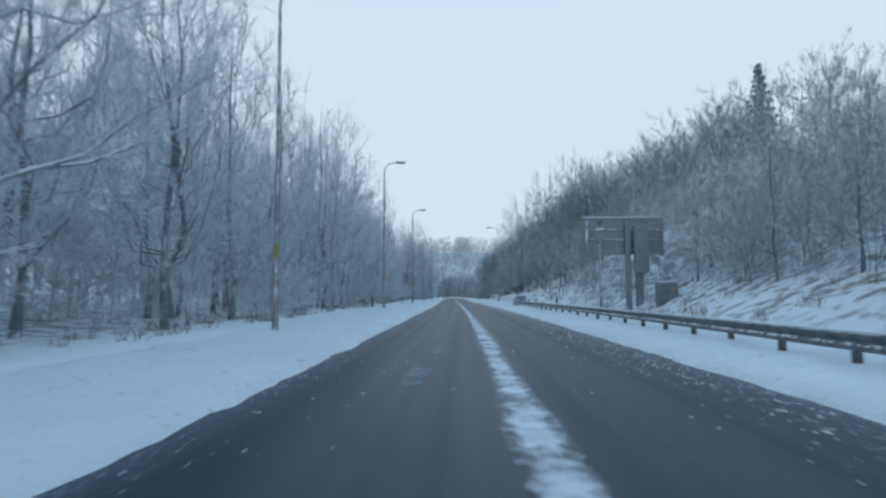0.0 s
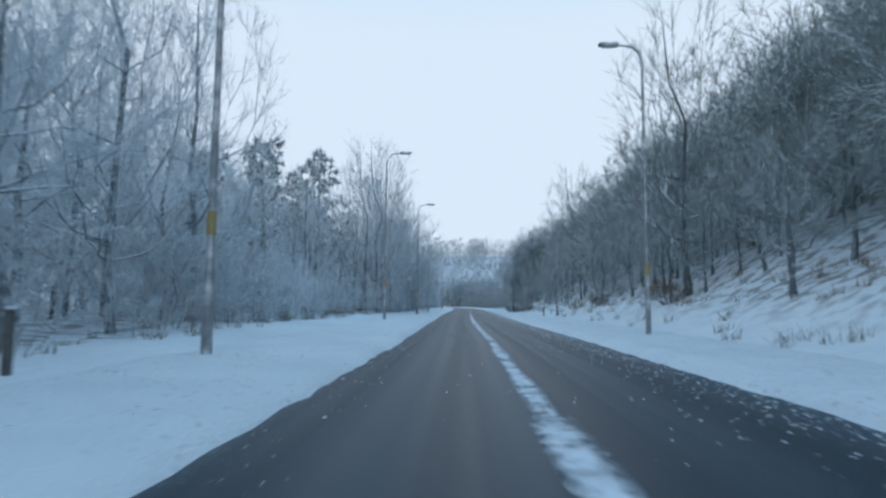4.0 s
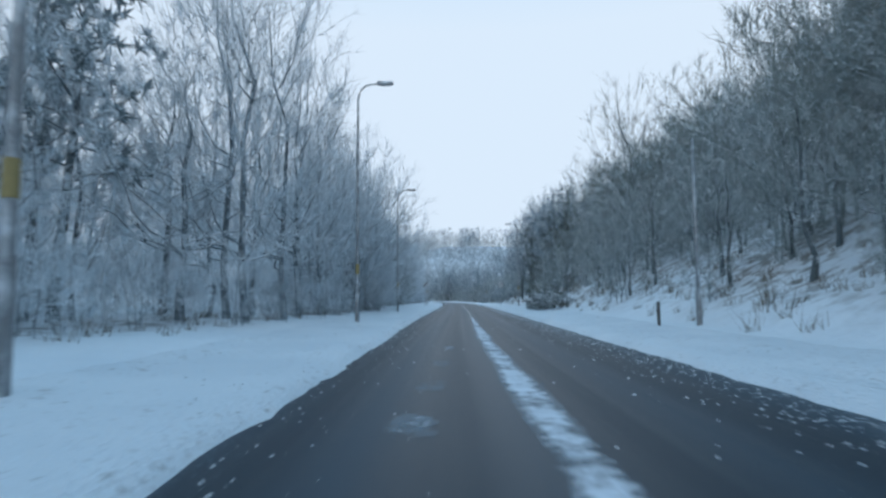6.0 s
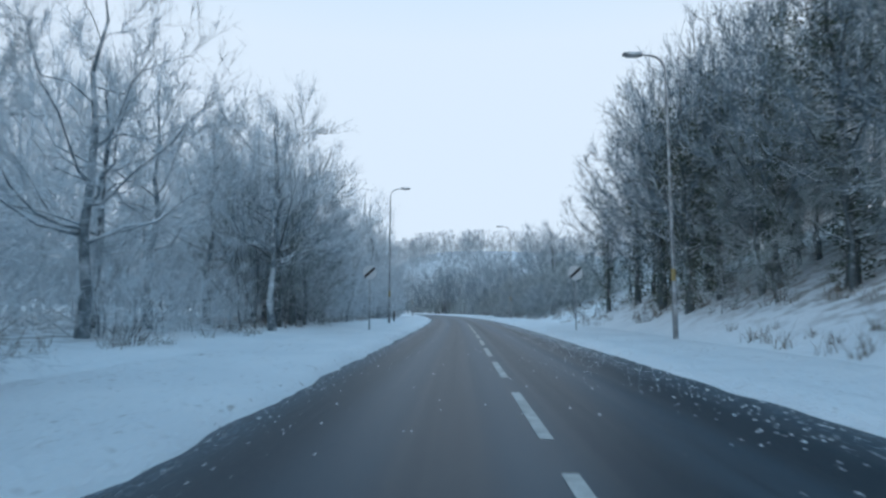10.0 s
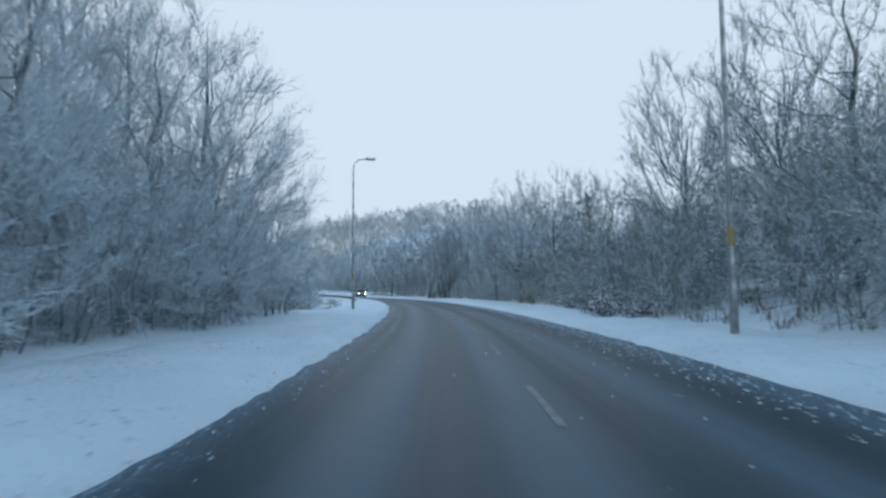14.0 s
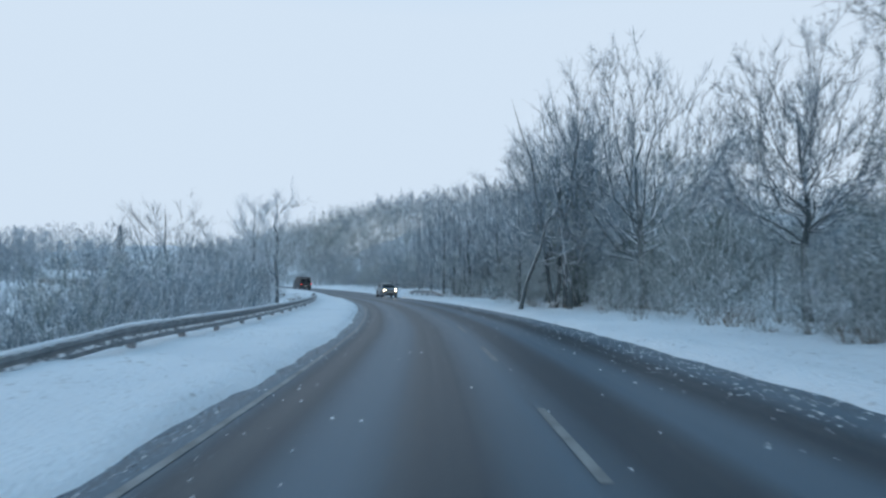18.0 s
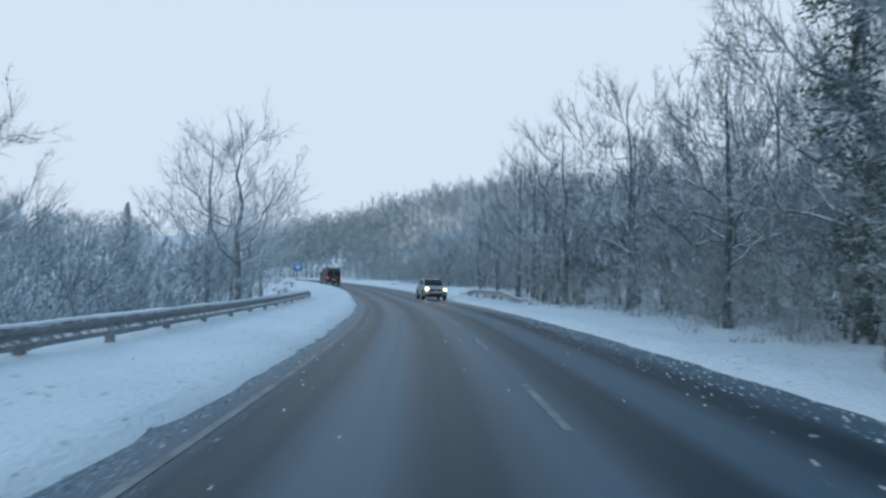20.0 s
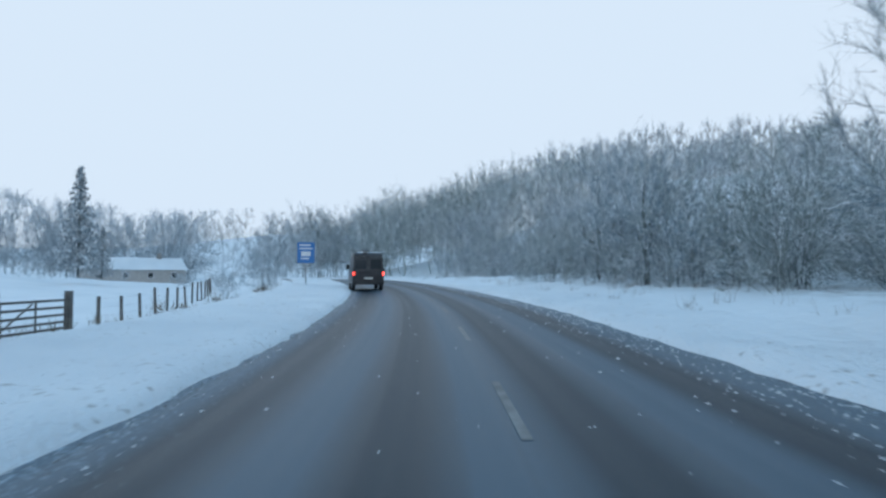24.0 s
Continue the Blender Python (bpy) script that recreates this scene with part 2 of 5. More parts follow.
# pine needles lightened, the haze over them put into their colour
M_PINE = worn("haze_pale_needles", (0.20, 0.24, 0.25), (0.33, 0.38, 0.395), 1.2, 0.8, snow=(0.0, 0.24, 1.4), bump=0, random_tint=0.3)
M_IVY = worn("ivy_leaves", (0.045, 0.065, 0.045), (0.10, 0.125, 0.08), 2.0, 0.5, snow=(0.45, 0.06, 1.6), bump=0, random_tint=0.3)
M_LAUREL = worn("laurel_leaves", (0.03, 0.045, 0.04), (0.07, 0.09, 0.075), 2.0, 0.5, snow=(0.1, 0.22, 1.6), bump=0)
M_BEECH = worn("dead_leaves", (0.12, 0.08, 0.055), (0.22, 0.145, 0.10), 1.5, 0.8, snow=(0.6, 0.0, 1.5), bump=0)
M_STRAW = worn("dry_grass", (0.13, 0.11, 0.085), (0.24, 0.20, 0.155), 0.8, 0.9, snow=(0.5, 0.1, 1.2), bump=0)
M_GALV = worn("galvanised_steel", (0.22, 0.23, 0.24), (0.36, 0.37, 0.38), 4, 0.55, 0.55, snow=(0.6, 0.15, 4.0), driven=0.16)
M_RAIL = worn("weathered_guard_rail", (0.085, 0.09, 0.095), (0.24, 0.25, 0.26), 5, 0.6, 0.3, snow=(0.25, 0.06, 7.0))
M_STEEL = worn("grey_guard_rail", (0.15, 0.165, 0.175), (0.30, 0.32, 0.335), 5, 0.6, 0.3, snow=(0.25, 0.06, 7.0))
M_PANEL = worn("grey_sign_back", (0.15, 0.19, 0.21), (0.225, 0.27, 0.295), 1.2, 0.5, 0.25, snow=(0.6, 0.3, 3.0), bump=0.1)
M_TIMBER = worn("weathered_timber", (0.07, 0.066, 0.062), (0.165, 0.16, 0.15), 7, 0.9, snow=(0.6, 0.35, 3.0))
M_CONCRETE = worn("concrete", (0.22, 0.22, 0.215), (0.38, 0.375, 0.36), 5, 0.9, snow=(0.6, 0.3, 3.0))
M_PAINT = worn("worn_road_paint", (0.30, 0.30, 0.29), (0.62, 0.62, 0.60), 3, 0.6, bump=0.2)
M_EDGE = worn("dirty_edge_paint", (0.11, 0.115, 0.115), (0.31, 0.32, 0.315), 2, 0.6, bump=0.2)
M_TRACK = smear_material("packed_snow", 0.5, 1.4, (0.76, 0.78, 0.82))
M_THIN = smear_material("thin_worn_snow", 0.95, 1.9, (0.48, 0.53, 0.58))
M_YELLOW = plain("yellow_plate", (0.36, 0.27, 0.11), 0.6)
M_WHITE = plain("white_sheeting", (0.72, 0.73, 0.74), 0.4)
M_BLACK = plain("black_sheeting", (0.02, 0.02, 0.022), 0.4)
M_BLUE = plain("blue_sheeting", (0.05, 0.19, 0.46), 0.4)
M_LENS = plain("lamp_glass", (0.45, 0.47, 0.48), 0.25)
M_VAN = worn("dirty_dark_van_paint", (0.025, 0.026, 0.03), (0.075, 0.075, 0.078), 2.5, 0.4, 0.1, snow=(0.7, 0.2, 2.0), bump=0.02)
M_CAR = worn("dirty_silver_car_paint", (0.30, 0.325, 0.345), (0.50, 0.525, 0.545), 3.0, 0.35, 0.3, bump=0.02)
M_GLASS = plain("dark_car_glass", (0.03, 0.035, 0.04), 0.08)
M_RUBBER = plain("tyre_rubber", (0.025, 0.025, 0.026), 0.85)
M_RIM = plain("alloy_rim", (0.35, 0.36, 0.37), 0.35, 0.8)
M_TRIM = plain("black_plastic", (0.03, 0.03, 0.032), 0.6)
M_TAIL = plain("red_tail_light", (0.4, 0.02, 0.02), 0.3, glow=(1.0, 0.06, 0.04), strength=5.0)
M_HEAD = plain("warm_headlight", (0.8, 0.8, 0.75), 0.2, glow=(1.0, 0.72, 0.38), strength=60.0)
M_PLATE = plain("plate_plain", (0.62, 0.62, 0.58), 0.5)
M_RENDER = worn("pale_house_wall", (0.38, 0.36, 0.34), (0.5, 0.48, 0.46), 1.5, 0.9)


# ---- the road's line: s metres along the car's way, lat metres to its right ----
HEADING = [0.0, 0.52, 1.09, 1.56, 1.64, 1.34, 0.66, 0.4, 0.9, 1.43, 0.88, 1.33, 3.05, 6.35, 10.31, 13.58, 17.69, 22.47, 26.5, 32.0, 37.0, 43.0, 50.0, 57.0]
LINE_S = np.arange(-60, 520.1, 0.5)
_head = np.radians(np.interp(LINE_S, np.arange(0, 461, 20), HEADING))
LINE_X, LINE_Y = np.cumsum(-np.sin(_head)) * 0.5, np.cumsum(np.cos(_head)) * 0.5
LINE_X -= np.interp(0, LINE_S, LINE_X) + 0.83
LINE_Y -= np.interp(0, LINE_S, LINE_Y)


def centre(s):
    """The road's middle, as lat of the car's way."""
    return np.interp(s, [0, 40, 95, 128, 150, 173, 195, 232, 262, 280, 300, 335, 365], [0.7, 0.8, 1.2, 0.85, 0.8, 0.95, 1.15, 1.14, 1.05, 1.3, 1.56, 1.15, 0.9])


def spot(s, lat):
    h = np.interp(s, LINE_S, _head)
    return np.interp(s, LINE_S, LINE_X) + lat * np.cos(h), np.interp(s, LINE_S, LINE_Y) + lat * np.sin(h)


def turned(s):
    return math.degrees(float(np.interp(s, LINE_S, _head)))


def step(a, b, v):
    q = np.clip((np.asarray(v, float) - a) / (b - a), 0, 1)
    return q * q * (3 - 2 * q)


def rough2(x, y, seed=0):
    """Smooth noise between -1 and 1."""
    x, y = np.asarray(x, float), np.asarray(y, float)
    xi, yi = np.floor(x), np.floor(y)
    fx, fy = x - xi, y - yi
    fx, fy = fx * fx * (3 - 2 * fx), fy * fy * (3 - 2 * fy)

    def pick(a, b):
        v = np.sin(a * 127.1 + b * 311.7 + seed * 74.7) * 43758.5453
        return (v - np.floor(v)) * 2 - 1

    top = pick(xi, yi) * (1 - fx) + pick(xi + 1, yi) * fx
    low = pick(xi, yi + 1) * (1 - fx) + pick(xi + 1, yi + 1) * fx
    return top * (1 - fy) + low * fy


HALF = 3.8


def half_left(s):
    """How far the bare asphalt reaches on the near side."""
    return np.interp(s, [0, 40, 95, 128, 140, 150, 195, 262, 280, 300, 335, 340, 347, 351, 360, 365], [3.75, 3.75, 3.3, 3.28, 3.58, 3.7, 3.75, 3.75, 3.78, 3.78, 3.85, 3.85, 3.95, 3.95, 3.8, 3.75])



def road_z(s):
    return 0.017 * np.clip(np.asarray(s, float) - 358, 0, 70) + 0.00012 * np.clip(np.asarray(s, float) - 345, 0, 26) ** 2


def bank_slope(s):
    return np.interp(s, [-60, 60, 110, 190, 212, 240, 262, 285], [0.44, 0.46, 0.5, 0.48, 0.36, 0.30, 0.10, 0.02])


def height(s, lat, x, y):
    """The lie of the land."""
    c = centre(s)
    dl, dr = (c - half_left(s)) - lat, lat - (c + HALF)
    z = road_z(s) - 0.18 + 0 * lat
    verge = 0.05 + 0.038 * np.clip(dl, 0, 5)
    plain_l = verge + 0.035 * np.clip(dl - 4, 0, 40) + 0.25 * rough2(s / 6, lat / 6, 3) * step(3, 8, dl)
    drop = step(258, 276, s) * (1 - step(340, 362, s))
    plain_l = plain_l - drop * (0.36 * np.clip(dl - 3.4, 0, 15) + 0.03 * np.clip(dl - 18, 0, 60))
    plain_l = plain_l + step(348, 366, s) * (0.055 * np.clip(dl - 16, 0, 110) - 1.4 * step(4.0, 10, dl))
    z = np.where(dl > 0, np.minimum(z + 0.9 * dl, 0) * 0 + road_z(s) - 0.18 + np.clip(dl * 1.2, 0, 0.18) + plain_l, z)
    m, b = bank_slope(s), np.interp(s, [0, 44, 50, 62, 90, 240, 270], [6.4, 6.6, 4.9, 4.2, 4.6, 4.6, 3.6])
    up = m * np.clip(dr - b, 0, 75) + 0.12 * m * np.clip(dr - b, 0, 8)
    up = up + 0.42 * np.clip(dr - 4.9, 0, 3.4) * step(47, 51, s) * (1 - step(60, 66, s))
    bumps = (0.25 * rough2(s / 4, lat / 4, 5) + 0.5 * rough2(s / 11, lat / 11, 7)) * step(b + 0.5, b + 5, dr) * (0.35 + m)
    plain_r = 0.05 + 0.03 * np.clip(dr, 0, 6) + up + bumps
    z = np.where(dr > 0, road_z(s) - 0.18 + np.clip(dr * 1.2, 0, 0.18) + plain_r, z)
    # hills beyond the valley
    z = z + 11 * np.exp(-(((x + 52) / 45) ** 2) - ((y - 505) / 45) ** 2) * step(8, 30, dr)
    z = z + 46 * step(420, 660, y) * np.exp(-(((x + 10) / 330) ** 2)) * step(14, 60, np.maximum(dl, dr))
    z = z + 16 * step(90, 230, dl) * step(150, 300, s)
    return z


def land(s, lat):
    x, y = spot(s, lat)
    return float(height(np.float64(s), np.float64(lat), x, y))


def at(s, lat, dz=0.0, rz=0.0, size=1.0):
    """A pose on the ground, turned with the road."""
    x, y = spot(s, lat)
    return pose(float(x), float(y), land(s, lat) + dz, 0, 0, turned(s) + rz) @ Matrix.Scale(size, 4)


def along(x, y):
    """s and lat of a place."""
    i = int(np.argmin((LINE_X - x) ** 2 + (LINE_Y - y) ** 2))
    h = _head[i]
    return float(LINE_S[i]), float((x - LINE_X[i]) * math.cos(h) + (y - LINE_Y[i]) * math.sin(h))


# ---- mesh helpers ----
def link(name, verts, faces, material, parent=None, label="", smooth=False):
    me = bpy.data.meshes.new(name)
    me.from_pydata([tuple(v) for v in verts], [], faces)
    me.materials.append(material)
    if smooth:
        me.shade_smooth()
    ob = new(name, me)
    ob.parent = parent
    return tagged(ob, label)


def part(name, bm, material, parent, label="", smooth=False):
    me = bpy.data.meshes.new(name)
    bm.to_mesh(me)
    bm.free()
    me.materials.append(material)
    if smooth:
        me.shade_smooth()
    ob = new(name, me)
    ob.parent = parent
    return tagged(ob, label)


def twin(ob, m, parent=None):
    """The same mesh again as another part."""
    o = ob.copy()
    scene.collection.objects.link(o)
    o.parent = parent if parent else ob.parent
    o.matrix_basis = m
    return o


def root(name, m, label, category, group=""):
    ob = new(name)
    ob.empty_display_size = 0.2
    ob.matrix_basis = m
    return tagged(ob, label, category, group)


def box(x0, x1, y0, y1, z0, z1, bevel=0.0):
    bm = bmesh.new()
    bmesh.ops.create_cube(bm, size=1.0)
    for v in bm.verts:
        v.co = ((x0 + x1) / 2 + v.co.x * (x1 - x0), (y0 + y1) / 2 + v.co.y * (y1 - y0), (z0 + z1) / 2 + v.co.z * (z1 - z0))
    if bevel:
        bmesh.ops.bevel(bm, geom=bm.edges[:], offset=bevel, segments=2, affect="EDGES", profile=0.6)
    return bm


def rod(r0, r1, z0, z1, sides=12, x=0.0, y=0.0):
    bm = bmesh.new()
    bmesh.ops.create_cone(bm, cap_ends=True, segments=sides, radius1=r0, radius2=r1, depth=z1 - z0, matrix=Matrix.Translation((x, y, (z0 + z1) / 2)))
    return bm


def tube(verts, faces, points, radii, sides=3, cap=False):
    """A tapered tube along points, added to the lists."""
    first = len(verts)
    n = len(points)
    for i, p in enumerate(points):
        a, b = points[max(i - 1, 0)], points[min(i + 1, n - 1)]
        dx, dy, dz = b[0] - a[0], b[1] - a[1], b[2] - a[2]
        d = math.sqrt(dx * dx + dy * dy + dz * dz) or 1e-6
        dx, dy, dz = dx / d, dy / d, dz / d
        if abs(dz) < 0.9:
            k = math.hypot(dx, dy)
            ux, uy, uz = -dy / k, dx / k, 0.0
        else:
            k = math.hypot(dy, dz)
            ux, uy, uz = 0.0, -dz / k, dy / k
        wx, wy, wz = dy * uz - dz * uy, dz * ux - dx * uz, dx * uy - dy * ux
        for j in range(sides):
            t = 2 * math.pi * j / sides + 0.52
            c, s = math.cos(t) * radii[i], math.sin(t) * radii[i]
            verts.append((p[0] + ux * c + wx * s, p[1] + uy * c + wy * s, p[2] + uz * c + wz * s))
    for i in range(n - 1):
        for j in range(sides):
            a, b = first + i * sides + j, first + i * sides + (j + 1) % sides
            faces.append((a, b, b + sides, a + sides))
    if cap:
        faces.append(tuple(first + (n - 1) * sides + j for j in range(sides)))


def strip(name, ss, cols, material, parent=None, label="", uv=False, smooth=True):
    """A sheet along the road: for each s, the list of (lat, z) that cols(s) gives."""
    ss = np.asarray(ss, float)
    lat, z = cols(ss)
    x, y = spot(ss[:, None] + 0 * lat, lat)
    n, k = lat.shape
    verts = np.stack([x, y, z], -1).reshape(-1, 3).tolist()
    faces = [(i * k + j, i * k + j + 1, (i + 1) * k + j + 1, (i + 1) * k + j) for i in range(n - 1) for j in range(k - 1)]
    ob = link(name, verts, faces, material, parent, label, smooth)
    if uv == "across":
        lay = ob.data.uv_layers.new(name="UVMap")
        flat = np.stack([np.linspace(-1, 1, k)[None] + 0 * lat, np.clip(np.minimum(ss - ss[0], ss[-1] - ss) / min(1.2, (ss[-1] - ss[0]) / 2), 0, 1)[:, None] + 0 * lat], -1).reshape(-1, 2)
        loops = np.empty(len(ob.data.loops), np.int32)
        ob.data.loops.foreach_get("vertex_index", loops)
        lay.data.foreach_set("uv", flat[loops].ravel())
    elif uv:
        lay = ob.data.uv_layers.new(name="UVMap")
        flat = np.stack([lat - centre(ss)[:, None], ss[:, None] + 0 * lat], -1).reshape(-1, 2)
        loops = np.empty(len(ob.data.loops), np.int32)
        ob.data.loops.foreach_get("vertex_index", loops)
        lay.data.foreach_set("uv", flat[loops].ravel())
    return ob


# ---- the ground: one sheet to the horizon ----
def spread(near, far, count):
    return near + (far - near) * (np.linspace(0, 1, count + 1)[1:] ** 2.2)


def build_ground():
    u = np.concatenate([-spread(60, 3000, 26)[::-1], np.arange(-60, -14, 1.5), np.arange(-14, 16, 0.6), np.arange(16, 80, 1.5), spread(80, 3000, 26)])
    yy = np.concatenate([-spread(40, 1500, 14)[::-1], np.arange(-40, 440, 1.6), spread(440, 4000, 40)])
    s = np.interp(yy, LINE_Y, LINE_S)
    s = np.where(yy > LINE_Y[-1], LINE_S[-1] + (yy - LINE_Y[-1]), np.where(yy < LINE_Y[0], LINE_S[0] + yy - LINE_Y[0], s))
    xc, h = np.interp(yy, LINE_Y, LINE_X), np.interp(yy, LINE_Y, _head)
    X, Y = xc[:, None] + u[None], yy[:, None] + 0 * u[None]
    lat, sg = u[None] * np.cos(h)[:, None], s[:, None] + u[None] * np.sin(h)[:, None]
    near = np.abs(u[None]) < 90
    sg = np.where(near, sg, s[:, None] + np.clip(u[None], -90, 90) * np.sin(h)[:, None])
    Z = height(sg, lat, X, Y)
    off = np.maximum(centre(sg) - half_left(sg) - lat, lat - centre(sg) - HALF)
    Z = Z - 0.1 * step(-0.6, 0, off) * (1 - step(3.4, 4.2, off))
    k = len(u)
    faces = [(i * k + j, i * k + j + 1, (i + 1) * k + j + 1, (i + 1) * k + j) for i in range(len(yy) - 1) for j in range(k - 1)]
    ob = link("ground", np.stack([X, Y, Z], -1).reshape(-1, 3).tolist(), faces, M_BANK, smooth=True)
    # how much leaf litter shows: on the wooded banks and floors
    c = centre(sg)
    wood = np.clip(step(4.5, 8.5, lat - c - HALF) * np.interp(sg, [0, 255, 290, 400], [1, 0.9, 0.6, 0.5]) + 0.9 * step(5.5, 9, c - HALF - lat) * (1 - step(225, 262, sg)), 0, 1)
    lay = ob.data.uv_layers.new(name="UVMap")
    loops = np.empty(len(ob.data.loops), np.int32)
    ob.data.loops.foreach_get("vertex_index", loops)
    lay.data.foreach_set("uv", np.stack([wood, 0 * wood], -1).reshape(-1, 2)[loops].ravel())
    return tagged(ob, "snow-covered ground with leaf litter on wooded banks", "ground", kind="structure")


build_ground()


# ---- road, markings, snow verges ----
def build_road():
    def cols(ss):
        off = np.linspace(-HALF - 0.5, HALF + 0.5, 15)
        lat = centre(ss)[:, None] + off[None]
        return lat, road_z(ss)[:, None] + 0.05 * (1 - (off / HALF) ** 2)[None] - 0.05
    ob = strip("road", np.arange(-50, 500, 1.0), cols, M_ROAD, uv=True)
    return tagged(ob, "wet dark asphalt road with slush along the edges", "road", kind="structure")


road = build_road()


def marking(name, s0, s1, off, half, material, dz=0.006, ragged=0.0, seed=0, gap=0.5):
    def cols(ss):
        c = centre(ss) + off + ragged * 0.2 * half * rough2(ss * 0.3, 0 * ss, seed)
        w = half * (1 + ragged * rough2(ss * 0.45, 0 * ss, seed + 2))
        lat = c[:, None] + w[:, None] * np.linspace(-1, 1, 7)[None]
        z = road_z(ss)[:, None] + 0.05 * (1 - ((lat - centre(ss)[:, None]) / HALF) ** 2) - 0.05 + dz
        return lat, z
    return strip(name, np.arange(s0, s1 + 0.01, gap), cols, material, road, uv="across")


def build_markings():
    # snow lying along the middle of the road, in lengths
    for i, (a, b, w) in enumerate(((-45, 62, 0.31), (61, 80, 0.27), (79, 110, 0.23), (109, 124, 0.3), (123, 137, 0.29), (136, 150.5, 0.2))):
        marking("snow_band", a, b, 0.0, w, M_TRACK, 0.014 + 0.002 * (i % 2), 0.2, i * 3 + 11, 0.35)
    for a in (153.0, 158.7, 164.5, 169.4, 174.2, 179.8, 185.1, 190.4, 195.7, 201.4, 207.1, 212.8, 218.5):
        marking("lane_dash", a, a + 3.7, 0.0, 0.075, M_PAINT)
    for k in range(-11, 26):
        marking("lane_dash", 298.3 + 6.6 * k, 300.9 + 6.6 * k, 0.0, 0.05, M_EDGE)
    marking("edge_line", 268, 331, -3.32, 0.05, M_EDGE)
    marking("edge_line", 331.2, 352, -3.36, 0.04, M_EDGE)
    # patches of trodden snow left in the lane
    for i, (s, o, ln, w) in enumerate(((8.6, -1.5, 3.2, 0.4), (13.6, -1.3, 2.6, 0.3), (41.0, -1.0, 3.0, 0.25), (44.6, -1.35, 2.4, 0.35), (45.4, -0.55, 2.1, 0.3), (49, -1.3, 3.0, 0.3), (96.6, -1.45, 3.8, 0.42), (102.4, -0.9, 2.2, 0.35), (109.0, -0.9, 2.0, 0.3), (113.6, -1.5, 2.0, 0.5), (116.6, -1.4, 1.9, 0.42), (119.6, -1.3, 2.0, 0.4), (123.4, -1.15, 2.2, 0.3), (152, -1.1, 2.6, 0.3))):
        marking("snow_patch", s, s + ln, o, w, M_THIN, 0.012, 0.3, 40 + i, 0.2)


build_markings()


def build_verge(side, label):
    """The snow ridge along the road: ragged where the slush ends, lumpy, then flat to the trees."""
    n = 16
    q = np.linspace(0, 1, n) ** 1.5

    def cols(ss):
        jag = 0.03 * rough2(ss * 0.3, 0 * ss, 20 + side) + 0.07 * rough2(ss * 1.7, 0 * ss, 21 + side) + 0.05 * rough2(ss * 4.3, 0 * ss, 22 + side)
        inner = (half_left(ss) if side < 0 else HALF) - 0.05 + jag
        out = np.full(len(ss), 4.4)
        d = q[None] * out[:, None]
        lat = centre(ss)[:, None] + side * (inner[:, None] + d)
        x, y = spot(ss[:, None] + 0 * lat, lat)
        low = height(ss[:, None] + 0 * lat, lat, x, y)
        ridge = 0.05 * np.exp(-(((d - 0.5) / 0.45) ** 2)) * (1 + rough2(ss * 0.8, 0 * ss, 25 + side))[:, None]
        lump = 0.055 * rough2(ss[:, None] * 1.3, d * 1.6, 26 + side) + 0.035 * rough2(ss[:, None] * 3.9, d * 4.1, 27 + side)
        fade = np.clip(d / 0.7, 0, 1) * np.clip((out[:, None] - d) / 0.8, 0, 1)
        z = np.maximum(low, road_z(ss)[:, None] + 0.0) + 0.02 + (ridge + lump + 0.03) * fade
        z = np.where(d >= out[:, None] - 0.01, low - 0.12, z)
        z[:, 0] = road_z(ss) - 0.06
        z[:, 1] = road_z(ss) + 0.004
        return lat, z
    ob = strip("snow_verge", np.arange(-45, 480, 0.45), cols, M_SNOW)
    return tagged(ob, label, "snow verge", kind="structure")


build_verge(-1, "lumpy white snow verge beside the lane")
build_verge(1, "white snow verge below the wooded bank")


# ---- crumbs of snow and dirt thrown up along the edges ----
def build_crumbs(name, material, label, count, lo, hi, reach, seed, s0=-5.0, s1=400.0, side=0, inward=0.0):
    """Small uneven pyramids; inward: how far their middle lies on the road side of the edge."""
    r = np.random.default_rng(seed)
    s = r.uniform(s0, s1, count)
    sd = r.choice((-1, 1), count) if side == 0 else np.full(count, side)
    h = np.where(sd < 0, half_left(s), HALF)
    lat = centre(s) + sd * (h - inward + r.normal(0, reach, count) * np.where(r.random(count) < 0.7, 1, 2))
    x, y = spot(s, lat)
    z = np.maximum(road_z(s) - 0.05 * ((lat - centre(s)) / HALF) ** 2, height(s, lat, x, y) + 0.04) - 0.004
    k = r.uniform(lo, hi, count) * r.uniform(0.6, 1.0, count)
    turn = r.uniform(0, 6.3, count)
    ring = [np.stack([x + k * r.uniform(0.6, 1.5, count) * np.cos(turn + q), y + k * r.uniform(0.6, 1.2, count) * np.sin(turn + q), z], -1) for q in (0.3, 1.8, 3.4, 4.9)]
    peak = np.stack([x + r.normal(0, 0.2, count) * k, y + r.normal(0, 0.2, count) * k, z + k * r.uniform(0.6, 1.1, count)], -1)
    v = np.stack(ring + [peak], 1).reshape(-1, 3).tolist()
    f = [q for i in range(0, 5 * count, 5) for q in ((i, i + 1, i + 4), (i + 1, i + 2, i + 4), (i + 2, i + 3, i + 4), (i + 3, i, i + 4))]
    return tagged(link(name, v, f, material), label, "snow crumbs", kind="stuff")


build_crumbs("snow_crumbs", M_SNOW, "loose crumbs of snow along the road edges", 12000, 0.010, 0.031, 0.4, 3)
build_crumbs("snow_crumbs", M_SNOW, "grit of frozen snow strewn over the far lane's edge", 19000, 0.011, 0.035, 0.45, 6, side=1, inward=0.5)
